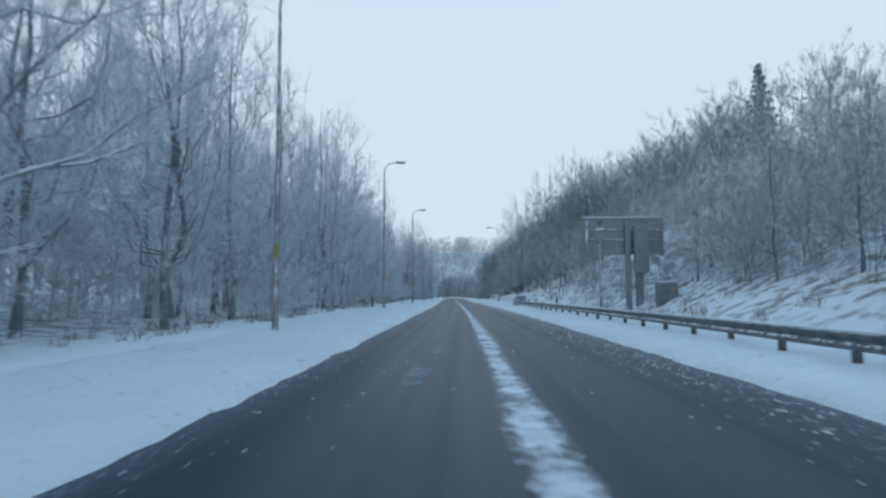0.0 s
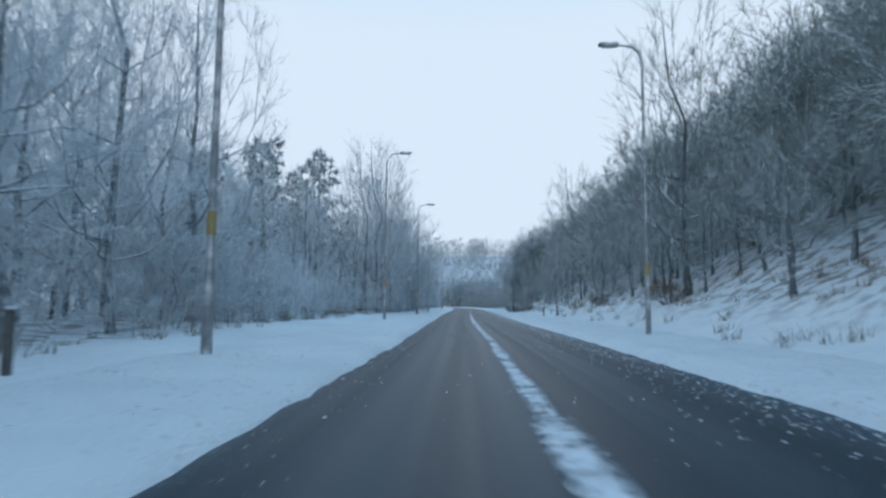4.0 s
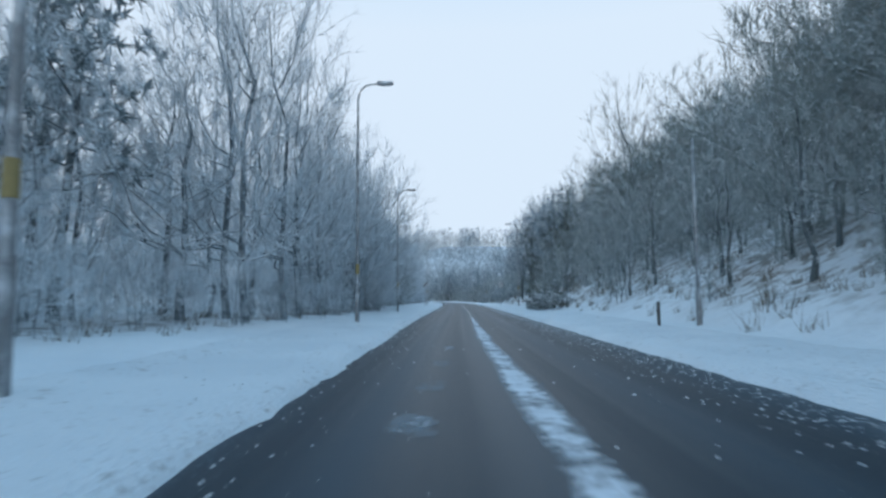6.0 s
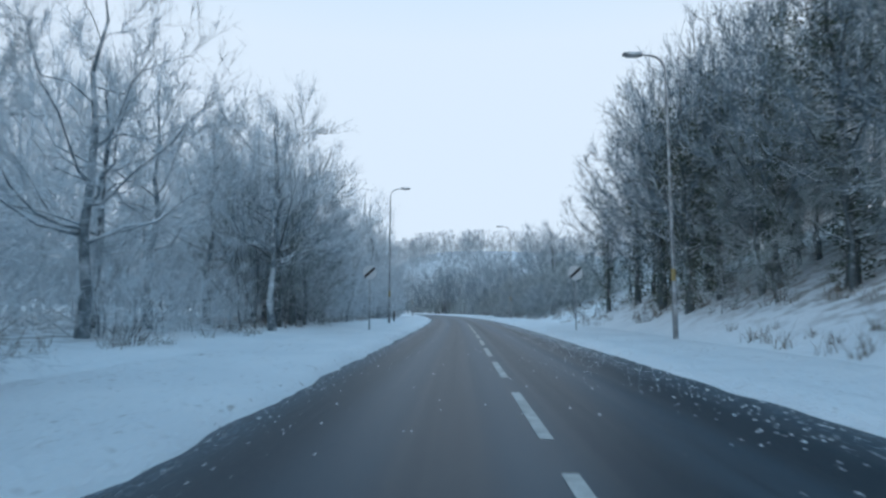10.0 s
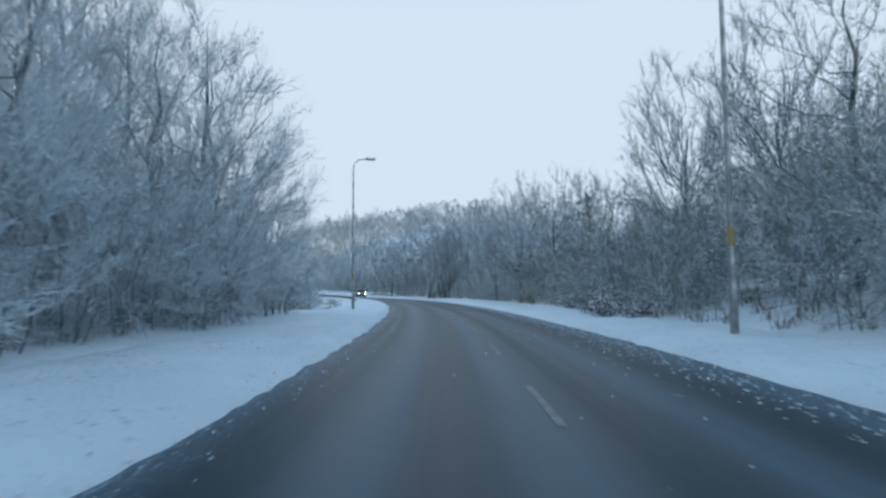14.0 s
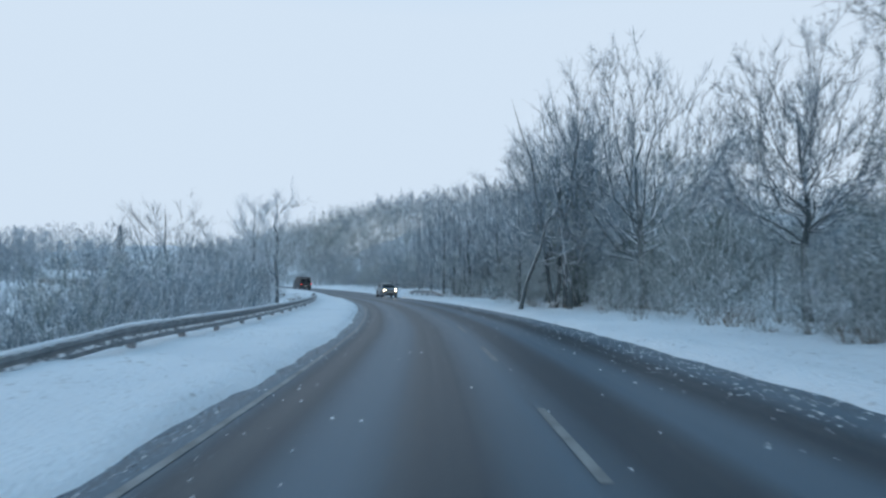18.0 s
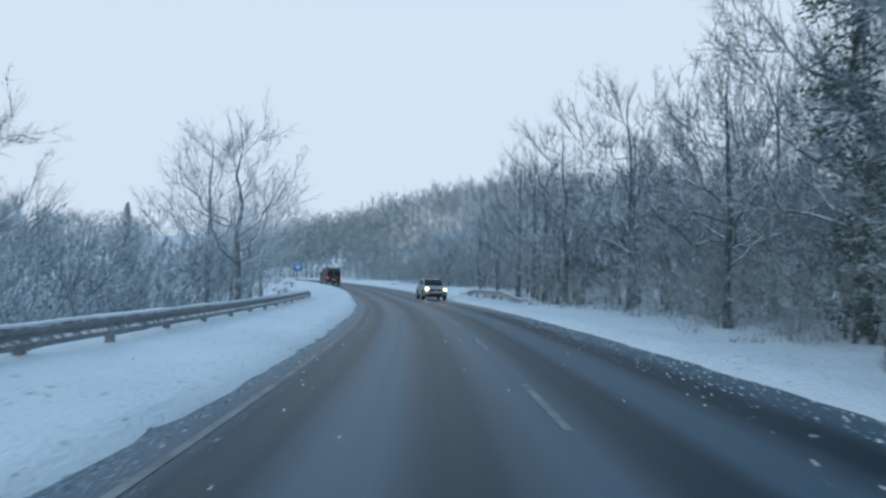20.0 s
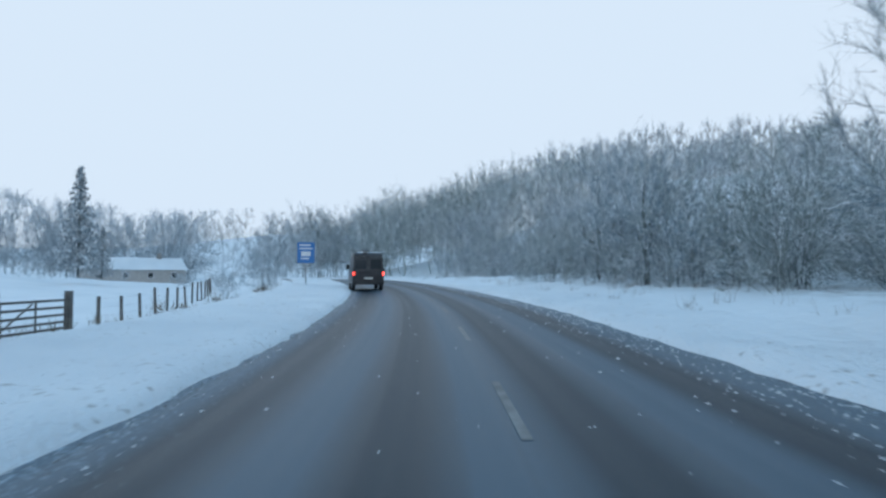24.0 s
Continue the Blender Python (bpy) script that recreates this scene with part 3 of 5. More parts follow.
build_crumbs("snow_crumbs", M_SNOW, "stray flecks of snow on the wet road", 1400, 0.01, 0.032, 1.6, 7, inward=2.2)
build_crumbs("dirt_clods", M_TIMBER, "dark clods and twigs lying on the snow verge", 7000, 0.006, 0.022, 0.9, 4, inward=-0.8)
build_crumbs("dirt_clods", M_TIMBER, "gritty dark slush line along the lane's edge", 12000, 0.008, 0.026, 0.08, 8, 120, 400, -1, 0.12)


# ---- trees ----
def wander(rng, p, d, length, segs, bend, lift):
    pts = [tuple(p)]
    d = np.array(d, float)
    for _ in range(segs):
        d = d + rng.normal(0, bend, 3) + (0, 0, lift)
        d /= np.linalg.norm(d)
        p = np.asarray(p) + d * length / segs
        pts.append(tuple(p))
    return pts, d


def sprig(v, f, p, d, r):
    """One blade: a thin folded spike."""
    o = np.cross(d, (0.2, 0.3, 1.0))
    o = o / (math.sqrt(o @ o) + 1e-6) * r
    w = np.cross(d, o)
    w = w / (math.sqrt(w @ w) + 1e-6) * r
    i = len(v)
    v += [tuple(p + o), tuple(p + w), tuple(p - o), tuple(p + d)]
    f += [(i, i + 1, i + 3), (i + 1, i + 2, i + 3)]


def unit(a):
    return a / (np.linalg.norm(a, axis=-1, keepdims=True) + 1e-9)


def bow(p0, p1, p2, n):
    """Points along a curve from p0 by way of p1 to p2."""
    t = np.linspace(0, 1, n)[:, None]
    return (1 - t) ** 2 * p0 + 2 * t * (1 - t) * p1 + t * t * p2


def spikes(rng, v, f, p, d, r):
    """Twigs: one narrow face each, from p along d, turned any way about its length."""
    side = unit(np.cross(d, rng.normal(0, 1, d.shape))) * np.reshape(r, (-1, 1))
    i = len(v)
    v += np.stack([p + side, p - side, p + d], 1).reshape(-1, 3).tolist()
    f += [(i + 3 * k, i + 3 * k + 1, i + 3 * k + 2) for k in range(len(p))]


def crowned_tree(seed, tall, wide, fork=0.25, low=0.12, limbs=16, boughs=7, twigs=10, shoots=3, stems=1, girth=0.013, twig_r=0.011, reach=0.075, upright=0.4, droop=0.0, fine=True, gather=0.62):
    """Trunk and crown of a leafless tree whose limbs fan out into a dome, as two pairs of lists."""
    rng = np.random.default_rng(seed)
    tv, tf, cv, cf = [], [], [], []
    half = wide * tall / 2
    mid = np.array((0, 0, tall * (low + (1 - low) * 0.42)))
    top, under = tall - mid[2], mid[2] - low * tall
    line_p, line_d, line_l = [], [], []
    for k in range(stems):
        lean = rng.normal(0, 0.012 if stems == 1 else 0.09, 2) * tall
        foot = np.array((0, 0, -0.3)) if stems == 1 else np.array((*rng.normal(0, 0.05 * tall, 2), -0.3))
        crest = np.array((lean[0] * 1.6, lean[1] * 1.6, tall * (0.93 if gather > 0.5 else 0.7) * (1 if k == 0 else rng.uniform(0.75, 0.98))))
        stem = bow(foot, np.array((lean[0] * 0.4 + foot[0], lean[1] * 0.4 + foot[1], tall * 0.45)), crest, 8)
        stem[1:-1, :2] += rng.normal(0, 0.01 * tall, (6, 2))
        r = tall * girth * (1 if stems == 1 else 0.55)
        rad = [r * 1.4] + [r * (1 - q) ** 0.8 + 0.5 * twig_r for q in np.linspace(0.1, 1, 7)]
        tube(tv, tf, [tuple(q) for q in stem], rad, 8 if fine else 5)
        for i in range(limbs):
            u = (i + rng.uniform(0.1, 0.9)) / limbs
            az = i * 2.39996 + rng.uniform(-0.35, 0.35) + k
            el = -0.35 + 1.3 * u ** 0.9
            ring = math.sqrt(max(0.0, 1 - min(el, 0.99) ** 2))
            goal = mid + np.array((half * ring * math.cos(az), half * ring * math.sin(az), (top if el > 0 else under) * el)) * rng.uniform(0.72, 1.03)
            goal[:2] += crest[:2] * 0.3
            g = min(0.97, (fork * rng.uniform(0.8, 1.25) + gather * max(u - 0.25, 0)) / 0.93) * 7
            j = min(int(g), 6)
            p0 = stem[j] + (stem[j + 1] - stem[j]) * (g - j)
            gap = goal - p0
            p1 = p0 + gap * (0.62, 0.62, 0.5 - upright * 0.6) + rng.normal(0, 0.02 * tall, 3)
            n = 6 if fine else 4
            lp = bow(p0, p1, goal, n)
            lp[1:-1] += rng.normal(0, 0.011 * tall, (n - 2, 3))
            lr = max(0.42 * rad[j + 1], twig_r * 1.7)
            tube(tv, tf, [tuple(q) for q in lp], [lr * (1 - 0.85 * q) for q in np.linspace(0, 1, n)], 5 if fine else 3)
            span = np.linalg.norm(gap)
            for b in range(boughs):
                w = rng.uniform(0.22, 1.0)
                h = w * (n - 1)
                m = min(int(h), n - 2)
                bp = lp[m] + (lp[m + 1] - lp[m]) * (h - m)
                out = unit(bp - mid * (1, 1, 0.75))
                way = unit(unit(lp[m + 1] - lp[m]) * 0.75 + out * 0.35 + np.array((0, 0, 0.3 * upright - droop)) + rng.normal(0, 0.45, 3))
                bl = span * rng.uniform(0.28, 0.55) * (1.15 - 0.6 * w) + 0.03 * tall
                end = bp + way * bl
                rel = (end - mid) / (half, half, top if end[2] > mid[2] else under + 0.05 * tall)
                over = np.linalg.norm(rel)
                if over > 1.06:
                    end = mid + (end - mid) * 1.06 / over
                bm = (bp + end) / 2 - np.array((0, 0, (upright * 0.12 - droop * 0.3) * bl)) + rng.normal(0, 0.05, 3) * bl
                bpts = bow(bp, bm, end, 4 if fine else 3)
                br = max(lr * 0.36 * (1 - 0.6 * w), twig_r * 1.1)
                if fine:
                    tube(cv, cf, [tuple(q) for q in bpts], [br, br * 0.75, br * 0.5, twig_r * 0.5], 3)
                else:
                    spikes(rng, cv, cf, np.stack([bp, bp]), np.stack([end - bp, end - bp]), br)
                e = rng.uniform(0.08, 1.0, twigs) * (len(bpts) - 1)
                mi = np.minimum(e.astype(int), len(bpts) - 2)
                line_p.append(bpts[mi] + (bpts[mi + 1] - bpts[mi]) * (e - mi)[:, None])
                line_d.append(unit(bpts[mi + 1] - bpts[mi]))
                line_l.append(np.full(twigs, 1.1 - 0.3 * w))
    P, D, L = np.concatenate(line_p), np.concatenate(line_d), np.concatenate(line_l)
    n = len(P)
    way = unit(D * 0.75 + unit(P - mid * (1, 1, 0.6)) * 0.25 + np.array((0, 0, 0.35 * upright - 1.5 * droop)) + rng.normal(0, 0.42, (n, 3)))
    way *= (tall * reach * L * rng.uniform(0.45, 1.4, n))[:, None]
    spikes(rng, cv, cf, P, way, twig_r)
    if fine:
        spikes(rng, cv, cf, P, way, twig_r)
    for k in range(shoots):
        q = P + way * rng.uniform(0.15, 0.85, (n, 1))
        e = unit(unit(way) * 0.8 + np.array((0, 0, 0.2 * upright - 2 * droop)) + rng.normal(0, 0.45, (n, 3))) * np.linalg.norm(way, axis=1, keepdims=True) * rng.uniform(0.3, 0.75, (n, 1))
        spikes(rng, cv, cf, q, e, twig_r * 0.8)
    return (tv, tf), (cv, cf)


def leafy(rng, v, f, centre_at, size, count, leaf, flat=0.6):
    """Leaves scattered over a clump: each a folded pair of faces."""
    for _ in range(count):
        d = rng.normal(0, 1, 3)
        d /= np.linalg.norm(d)
        p = np.array(centre_at) + d * size * rng.uniform(0.55, 1.05) * (1, 1, flat)
        a = rng.normal(0, 1, 3) * (1, 1, 0.5)
        a = a / np.linalg.norm(a) * leaf * rng.uniform(0.7, 1.3)
        b = np.cross(a, d + rng.normal(0, 0.4, 3))
        b = b / (np.linalg.norm(b) + 1e-6) * leaf * 0.45
        up = np.array((0, 0, leaf * 0.15))
        i = len(v)
        v += [tuple(p - a), tuple(p + b - up), tuple(p + a), tuple(p - b - up)]
        f += [(i, i + 1, i + 2), (i, i + 2, i + 3)]


def needles(rng, v, f, at_point, size, count):
    """A tuft of short pointed sprays."""
    for _ in range(count):
        d = rng.normal(0, 1, 3) + (0, 0, 0.35)
        d = d / np.linalg.norm(d) * size * rng.uniform(0.6, 1.1)
        o = np.cross(d, (0.2, 0.3, 1.0))
        o = o / (np.linalg.norm(o) + 1e-6) * size * 0.13
        w = np.cross(d, o)
        w = w / (np.linalg.norm(w) + 1e-6) * size * 0.10
        p = np.array(at_point)
        i = len(v)
        v += [tuple(p + o), tuple(p - o * 0.5 + w), tuple(p - o * 0.5 - w), tuple(p + d)]
        f += [(i, i + 1, i + 3), (i + 1, i + 2, i + 3), (i + 2, i, i + 3)]


def make_tree(name, lists, mats, label, category, extra=None):
    ob = root(name, pose(0, 0, 0), label, category)
    link("trunk", *lists[0], mats[0], ob)
    link("crown", *lists[1], mats[1], ob)
    if extra:
        link(*extra, ob)
    return ob


def pine(seed, tall):
    rng = np.random.default_rng(seed)
    tv, tf, cv, cf = [], [], [], []
    pts, _ = wander(rng, (0, 0, -0.3), (0.02, 0.03, 1), tall, 8, 0.03, 0.02)
    tube(tv, tf, pts, [tall * 0.014 * (1 - 0.9 * i / 8) for i in range(9)], 7)
    pa = np.array(pts)
    for i in range(26):
        g = 0.35 + 0.63 * i / 25
        j = min(int(g * 8), 7)
        p = pa[j] + (pa[j + 1] - pa[j]) * (g * 8 - j)
        a = i * 2.4 + rng.uniform(-0.4, 0.4)
        ln = tall * (0.27 * (1 - g) + 0.07) * rng.uniform(0.7, 1.25)
        lp, _ = wander(rng, p, (math.cos(a), math.sin(a), 0.25), ln, 3, 0.12, 0.06)
        tube(tv, tf, lp, [0.06, 0.045, 0.03, 0.012], 4)
        la = np.array(lp)
        for k in range(7):
            q = rng.uniform(0.3, 1.0) * 3
            m = min(int(q), 2)
            c = la[m] + (la[m + 1] - la[m]) * (q - m) + rng.normal(0, 0.28, 3)
            needles(rng, cv, cf, c, 0.6, 14)
    return (tv, tf), (cv, cf)


def fir(seed, tall):
    rng = np.random.default_rng(seed)
    tv, tf, cv, cf = [], [], [], []
    tube(tv, tf, [(0, 0, -0.3), (0, 0, tall * 0.5), (0, 0, tall)], [tall * 0.014, tall * 0.008, 0.02], 7)
    for i in range(80):
        g = 0.08 + 0.91 * i / 79
        a = i * 2.4
        ln = tall * 0.24 * (1.02 - g) * rng.uniform(0.85, 1.15) + 0.2
        p = np.array((0, 0, tall * g))
        d = np.array((math.cos(a), math.sin(a), -0.12))
        tube(tv, tf, [tuple(p), tuple(p + d * ln)], [0.04, 0.01], 3)
        for k in range(6):
            needles(rng, cv, cf, p + d * ln * (0.15 + 0.85 * k / 5) + rng.normal(0, 0.15, 3), 0.6 + 0.5 * (1 - g), 10)
    return (tv, tf), (cv, cf)


def merged(lists, poses):
    """Many copies of one shape as one mesh, for far woods."""
    v, f = np.array(lists[0]), lists[1]
    count, n = np.array([len(q) for q in f]), len(v)
    loop = np.concatenate([np.array(q) for q in f])
    vs = np.concatenate([v @ np.array(m)[:3, :3].T + np.array(m)[:3, 3] for m in poses])
    k = len(poses)
    loops = (loop[None] + n * np.arange(k)[:, None]).ravel()
    total = np.tile(count, k)
    me = bpy.data.meshes.new("woodland")
    me.vertices.add(len(vs))
    me.vertices.foreach_set("co", vs.astype(np.float32).ravel())
    me.loops.add(len(loops))
    me.loops.foreach_set("vertex_index", loops.astype(np.int32))
    me.polygons.add(len(total))
    me.polygons.foreach_set("loop_start", (np.cumsum(total) - total).astype(np.int32))
    me.update(calc_edges=True)
    me.validate()
    return me


def both(lists):
    n = len(lists[0][0])
    return lists[0][0] + lists[1][0], lists[0][1] + [tuple(a + n for a in q) for q in lists[1][1]]


SLIM = [crowned_tree(k, 15, 0.40, 0.16, 0.08, 18, 6, 10, 3, girth=0.0075, twig_r=0.0095, reach=0.07, upright=0.75, droop=d) for k, d in ((1, 0.0), (2, 0.08), (3, 0.04))]
BROAD = [crowned_tree(k, 12, w, 0.27, 0.16, 18, 7, 11, 3, girth=0.014, twig_r=0.009, reach=0.075, upright=0.55) for k, w in ((5, 0.78), (6, 0.6), (7, 0.68))]
SCRUB = [crowned_tree(k, 6, 0.85, 0.07, 0.02, 5, 5, 12, 4, 4, girth=0.0065, twig_r=0.008, reach=0.10, upright=0.35, fine=False) for k in (8, 9, 10)]
CLUMP = [crowned_tree(27, 12, 0.5, 0.2, 0.06, 7, 6, 10, 3, 5, girth=0.016, twig_r=0.009, reach=0.07, upright=0.75)]
FAN = [crowned_tree(k, 12, w, f, 0.2, 28, 8, 12, 4, girth=0.013, twig_r=0.009, reach=0.07, upright=0.6, gather=0.3) for k, w, f in ((51, 0.68, 0.27), (52, 0.78, 0.22), (53, 0.56, 0.3))]
LIGHT = [crowned_tree(k, 14, 0.58, 0.14, 0.03, 10, 5, 9, 4, girth=0.005, twig_r=0.0155, reach=0.085, upright=0.35, fine=False) for k in (12, 13, 14)]
LIGHTSCRUB = crowned_tree(15, 5, 0.95, 0.06, 0.0, 4, 4, 9, 3, 3, girth=0.004, twig_r=0.011, reach=0.13, upright=0.25, fine=False)
FAINT = [crowned_tree(k, 14, 0.72, 0.12, 0.0, 8, 5, 8, 4, girth=0.0035, twig_r=0.02, reach=0.09, upright=0.25, fine=False) for k in (17, 18)]

TREES = {
    "slim": [make_tree("bare_tree", t, (M_BARK, M_TWIG), "slender leafless tree with snow on its twigs", "tree") for t in SLIM],
    "pale_slim": [make_tree("bare_tree", t, (M_PALEBARK, M_SNOWVEIL), "slender leafless tree with driven snow and veil-paled twigs", "tree") for t in SLIM],
    "pale_broad": [make_tree("bare_tree", t, (M_PALEBARK, M_SNOWVEIL), "spreading leafless tree with driven snow and veil-paled twigs", "tree") for t in BROAD],
    "pale_scrub": [make_tree("bare_shrub", t, (M_PALEBARK, M_SNOWVEIL), "many-stemmed leafless shrub with veil-paled twigs", "shrub") for t in SCRUB],
    "mossy": [make_tree("bare_tree", t, (M_BARK, M_MOSSY), "slender leafless olive-grey tree on the snowy bank", "tree") for t in SLIM],
    "broad": [make_tree("bare_tree", t, (M_BARK, M_TWIG), "spreading leafless tree with snow along its limbs", "tree") for t in BROAD],
    "moss_broad": [make_tree("bare_tree", t, (M_BARK, M_MOSSY), "spreading leafless olive-grey tree on the snowy bank", "tree") for t in BROAD],
    "scrub": [make_tree("bare_shrub", t, (M_BARK, M_TWIG), "many-stemmed leafless shrub dusted with snow", "shrub") for t in SCRUB],
    "moss_scrub": [make_tree("bare_shrub", t, (M_BARK, M_MOSSY), "many-stemmed olive-grey shrub dusted with snow", "shrub") for t in SCRUB],
    "fan": [make_tree("bare_tree", t, (M_BARK, M_TWIG), "leafless tree whose snow-lined limbs fan out from one fork", "tree") for t in FAN],
    "clump": [make_tree("bare_tree", t, (M_BARK, M_TWIG), "many-stemmed upright leafless tree with snow on its stems", "tree") for t in CLUMP],
    "pine": [make_tree("pine_tree", pine(s, 16), (M_BARK, M_PINE), "grey-green pine with snow on its boughs", "tree") for s in (21, 22)],
    "pale_fir": [make_tree("fir_tree", fir(25, 20), (M_BARK, M_FROST_HAZE), "haze-grey conical fir standing beyond the snowy field", "tree")],
    "fir": [make_tree("fir_tree", fir(24, 20), (M_BARK, M_NEEDLE), "dark conical fir above the leafless wood", "tree")],
}


def ivy_tree(seed):
    rng = np.random.default_rng(seed)
    lists = crowned_tree(seed, 14, 0.6, 0.25, 0.14, 18, 7, 11, 3, girth=0.013, twig_r=0.011, upright=0.5)
    v, f = [], []
    for k in range(30):
        z = 0.4 + 9.5 * k / 29
        leafy(rng, v, f, (rng.normal(0, 0.25), rng.normal(0, 0.25), z), 0.45 + 0.4 * rng.random(), 90, 0.085, 0.9)
    for k in range(26):
        a, z = rng.uniform(0, 6.3), rng.uniform(4, 11)
        r = rng.uniform(0.5, 1.7)
        leafy(rng, v, f, (r * math.cos(a), r * math.sin(a), z), 0.5, 50, 0.085)
    return make_tree("ivy_clad_tree", lists, (M_BARK, M_TWIG), "leafless tree with dark green ivy up its trunk", "tree", ("ivy", v, f, M_IVY))


TREES["ivy"] = [ivy_tree(31), ivy_tree(32)]


def snow_bush(seed, dead=False):
    rng = np.random.default_rng(seed)
    tv, tf, cv, cf = [], [], [], []
    for k in range(26):
        a, r = rng.uniform(0, 6.3), 1.5 * math.sqrt(rng.random())
        c = (r * math.cos(a), r * math.sin(a), rng.uniform(0.35, 1.9) * (1.15 - r / 2.2))
        tube(tv, tf, [(c[0] * 0.2, c[1] * 0.2, -0.2), (c[0] * 0.6, c[1] * 0.6, c[2] * 0.5), c], [0.03, 0.022, 0.012], 4)
        leafy(rng, cv, cf, c, 0.42, 120 if not dead else 60, 0.075 if not dead else 0.06, 0.85)
    if dead:
        return make_tree("beech_bush", ((tv, tf), (cv, cf)), (M_BARK, M_BEECH), "bush holding russet dead leaves on the bank", "bush")
    return make_tree("evergreen_bush", ((tv, tf), (cv, cf)), (M_BARK, M_LAUREL), "dark evergreen bush heaped with snow", "bush")


TREES["bush"] = [snow_bush(41), snow_bush(42)]
TREES["dead"] = [snow_bush(43, True)]
USED = set()
dice = np.random.default_rng(77)


def plant(kind, s, lat, size=1.0, label="", sink=0.0, group="", which=None, rz=None):
    pool = TREES[kind]
    ob = pool[int(dice.integers(len(pool))) if which is None else which]
    m = at(s, lat, -sink, dice.uniform(0, 360) if rz is None else rz, size)
    if ob.name not in USED:
        USED.add(ob.name)
        ob.matrix_basis = m
    else:
        ob = copy_thing(ob, m)
    return tagged(ob, label, group=group)


def grove(kinds, s0, s1, l0, l1, count, lo, hi, group, min_gap=1.2):
    """Trees strewn over a stretch, with room between the trunks."""
    placed = []
    for _ in range(count * 6):
        s, lat = dice.uniform(s0, s1), dice.uniform(l0, l1)
        if all((s - a) ** 2 + (lat - b) ** 2 > min_gap**2 for a, b in placed):
            placed.append((s, lat))
            plant(kinds[int(dice.integers(len(kinds)))], s, lat, dice.uniform(lo, hi), group=group)
            if len(placed) >= count:
                break


def wood(name, lists, mat, label, places, lo, hi):
    """Woods too thick to count, as one mass of real trunks and twigs."""
    poses = []
    for s, lat in places:
        k = dice.uniform(lo, hi)
        poses.append(at(s, lat, -0.2, dice.uniform(0, 360), k))
    me = merged(both(lists), poses)
    me.materials.append(mat)
    ob = new(name, me)
    return tagged(ob, label, "woodland", kind="stuff")


def far_wood(name, lists, mat, label, places, lo, hi):
    """Trees past the end of the road's line, placed by x and y."""
    poses = []
    for x, y in places:
        s, lat = LINE_S[-1] + y - LINE_Y[-1], (x - LINE_X[-1]) * math.cos(_head[-1])
        poses.append(pose(x, y, float(height(np.float64(s), np.float64(lat), x, y)) - 0.3, 0, 0, dice.uniform(0, 360)) @ Matrix.Scale(dice.uniform(lo, hi), 4))
    me = merged(both(lists), poses)
    me.materials.append(mat)
    return tagged(new(name, me), label, "woodland", kind="stuff")


def strewn(s0, s1, l0, l1, count):
    return [(dice.uniform(s0, s1), dice.uniform(l0, l1)) for _ in range(count)]


# ---- planting: the wood beside the lane ----
G1, G2, G3 = "trees of the roadside wood", "trees on the steep bank", "trees along the bend"
grove(("pale_slim", "pale_broad"), -6, 100, -17, -9.4, 54, 0.9, 1.2, G1, 1.9)
grove(("pale_scrub",), -10, 100, -11, -8.8, 24, 0.5, 0.85, G1, 1.6)
for s, lat, k in ((126, -19.5, 1.02), (128.5, -14.2, 1.0), (118, -22, 0.66), (122, -16.5, 0.86), (113, -18.5, 0.72), (108, -23, 0.7), (131.5, -17.5, 0.92)):
    plant("pine", s, lat, k, group=G1)
grove(("pale_slim", "pale_scrub"), 100, 132, -17, -11.5, 15, 0.6, 0.85, G1, 1.8)
grove(("pale_scrub",), 98, 134, -14, -9.6, 22, 0.75, 1.05, G1, 1.5)
grove(("pale_slim", "pale_slim", "pale_broad"), 131, 166, -14, -7.8, 20, 0.85, 1.15, G1, 1.8)
grove(("pale_scrub",), 128, 168, -11, -7.4, 10, 0.6, 0.9, G1, 1.6)
plant("pale_broad", 163.8, -8.6, 1.3, group=G1, which=0)
plant("pale_broad", 167.5, -8.4, 1.3, group=G1, which=1)
plant("pale_broad", 161, -10.2, 1.3, group=G1, which=2)
grove(("pale_scrub",), 158, 176, -10.5, -7.2, 14, 0.9, 1.3, G1, 1.4)
grove(("pale_slim", "pale_broad"), 164, 178, -13, -8.6, 9, 0.8, 1.05, G1, 1.8)
grove(("pale_slim", "pale_broad"), 158, 172, -17, -9.2, 7, 0.9, 1.2, G1, 1.8)
for s, lat, k in ((184.5, -10.5, 1.0), (196, -8.6, 1.12), (191, -12, 1.0), (200, -13.5, 1.15), (187, -11.6, 0.95)):
    plant("pale_broad", s, lat, k, group=G1)
for s, lat, k in ((199.8, -9.6, 1.1), (203.2, -9.8, 0.9), (206, -11, 0.9)):
    plant("broad", s, lat, k, group=G1)
for s, lat, k in ((202, -9.3, 1.2), (198.6, -10.6, 1.25), (204.4, -9.6, 1.1), (208, -9.2, 0.95)):
    plant("moss_scrub", s, lat, k, "olive-grey many-stemmed shrub at the wood's edge", group=G1)
grove(("pale_scrub",), 180, 196, -12, -8.4, 8, 0.7, 1.0, G1, 1.5)
grove(("pale_slim", "pale_broad"), 200, 222, -16, -8.6, 14, 0.75, 1.0, G1, 1.8)
grove(("pale_scrub",), 204, 228, -14, -8.6, 22, 0.95, 1.35, G1, 1.6)
grove(("pale_scrub",), 228, 257.5, -13, -7.6, 46, 1.2, 1.7, G1, 1.5)
grove(("pale_slim", "pale_broad"), 230, 246, -15, -9, 14, 0.85, 1.05, G1, 1.8)
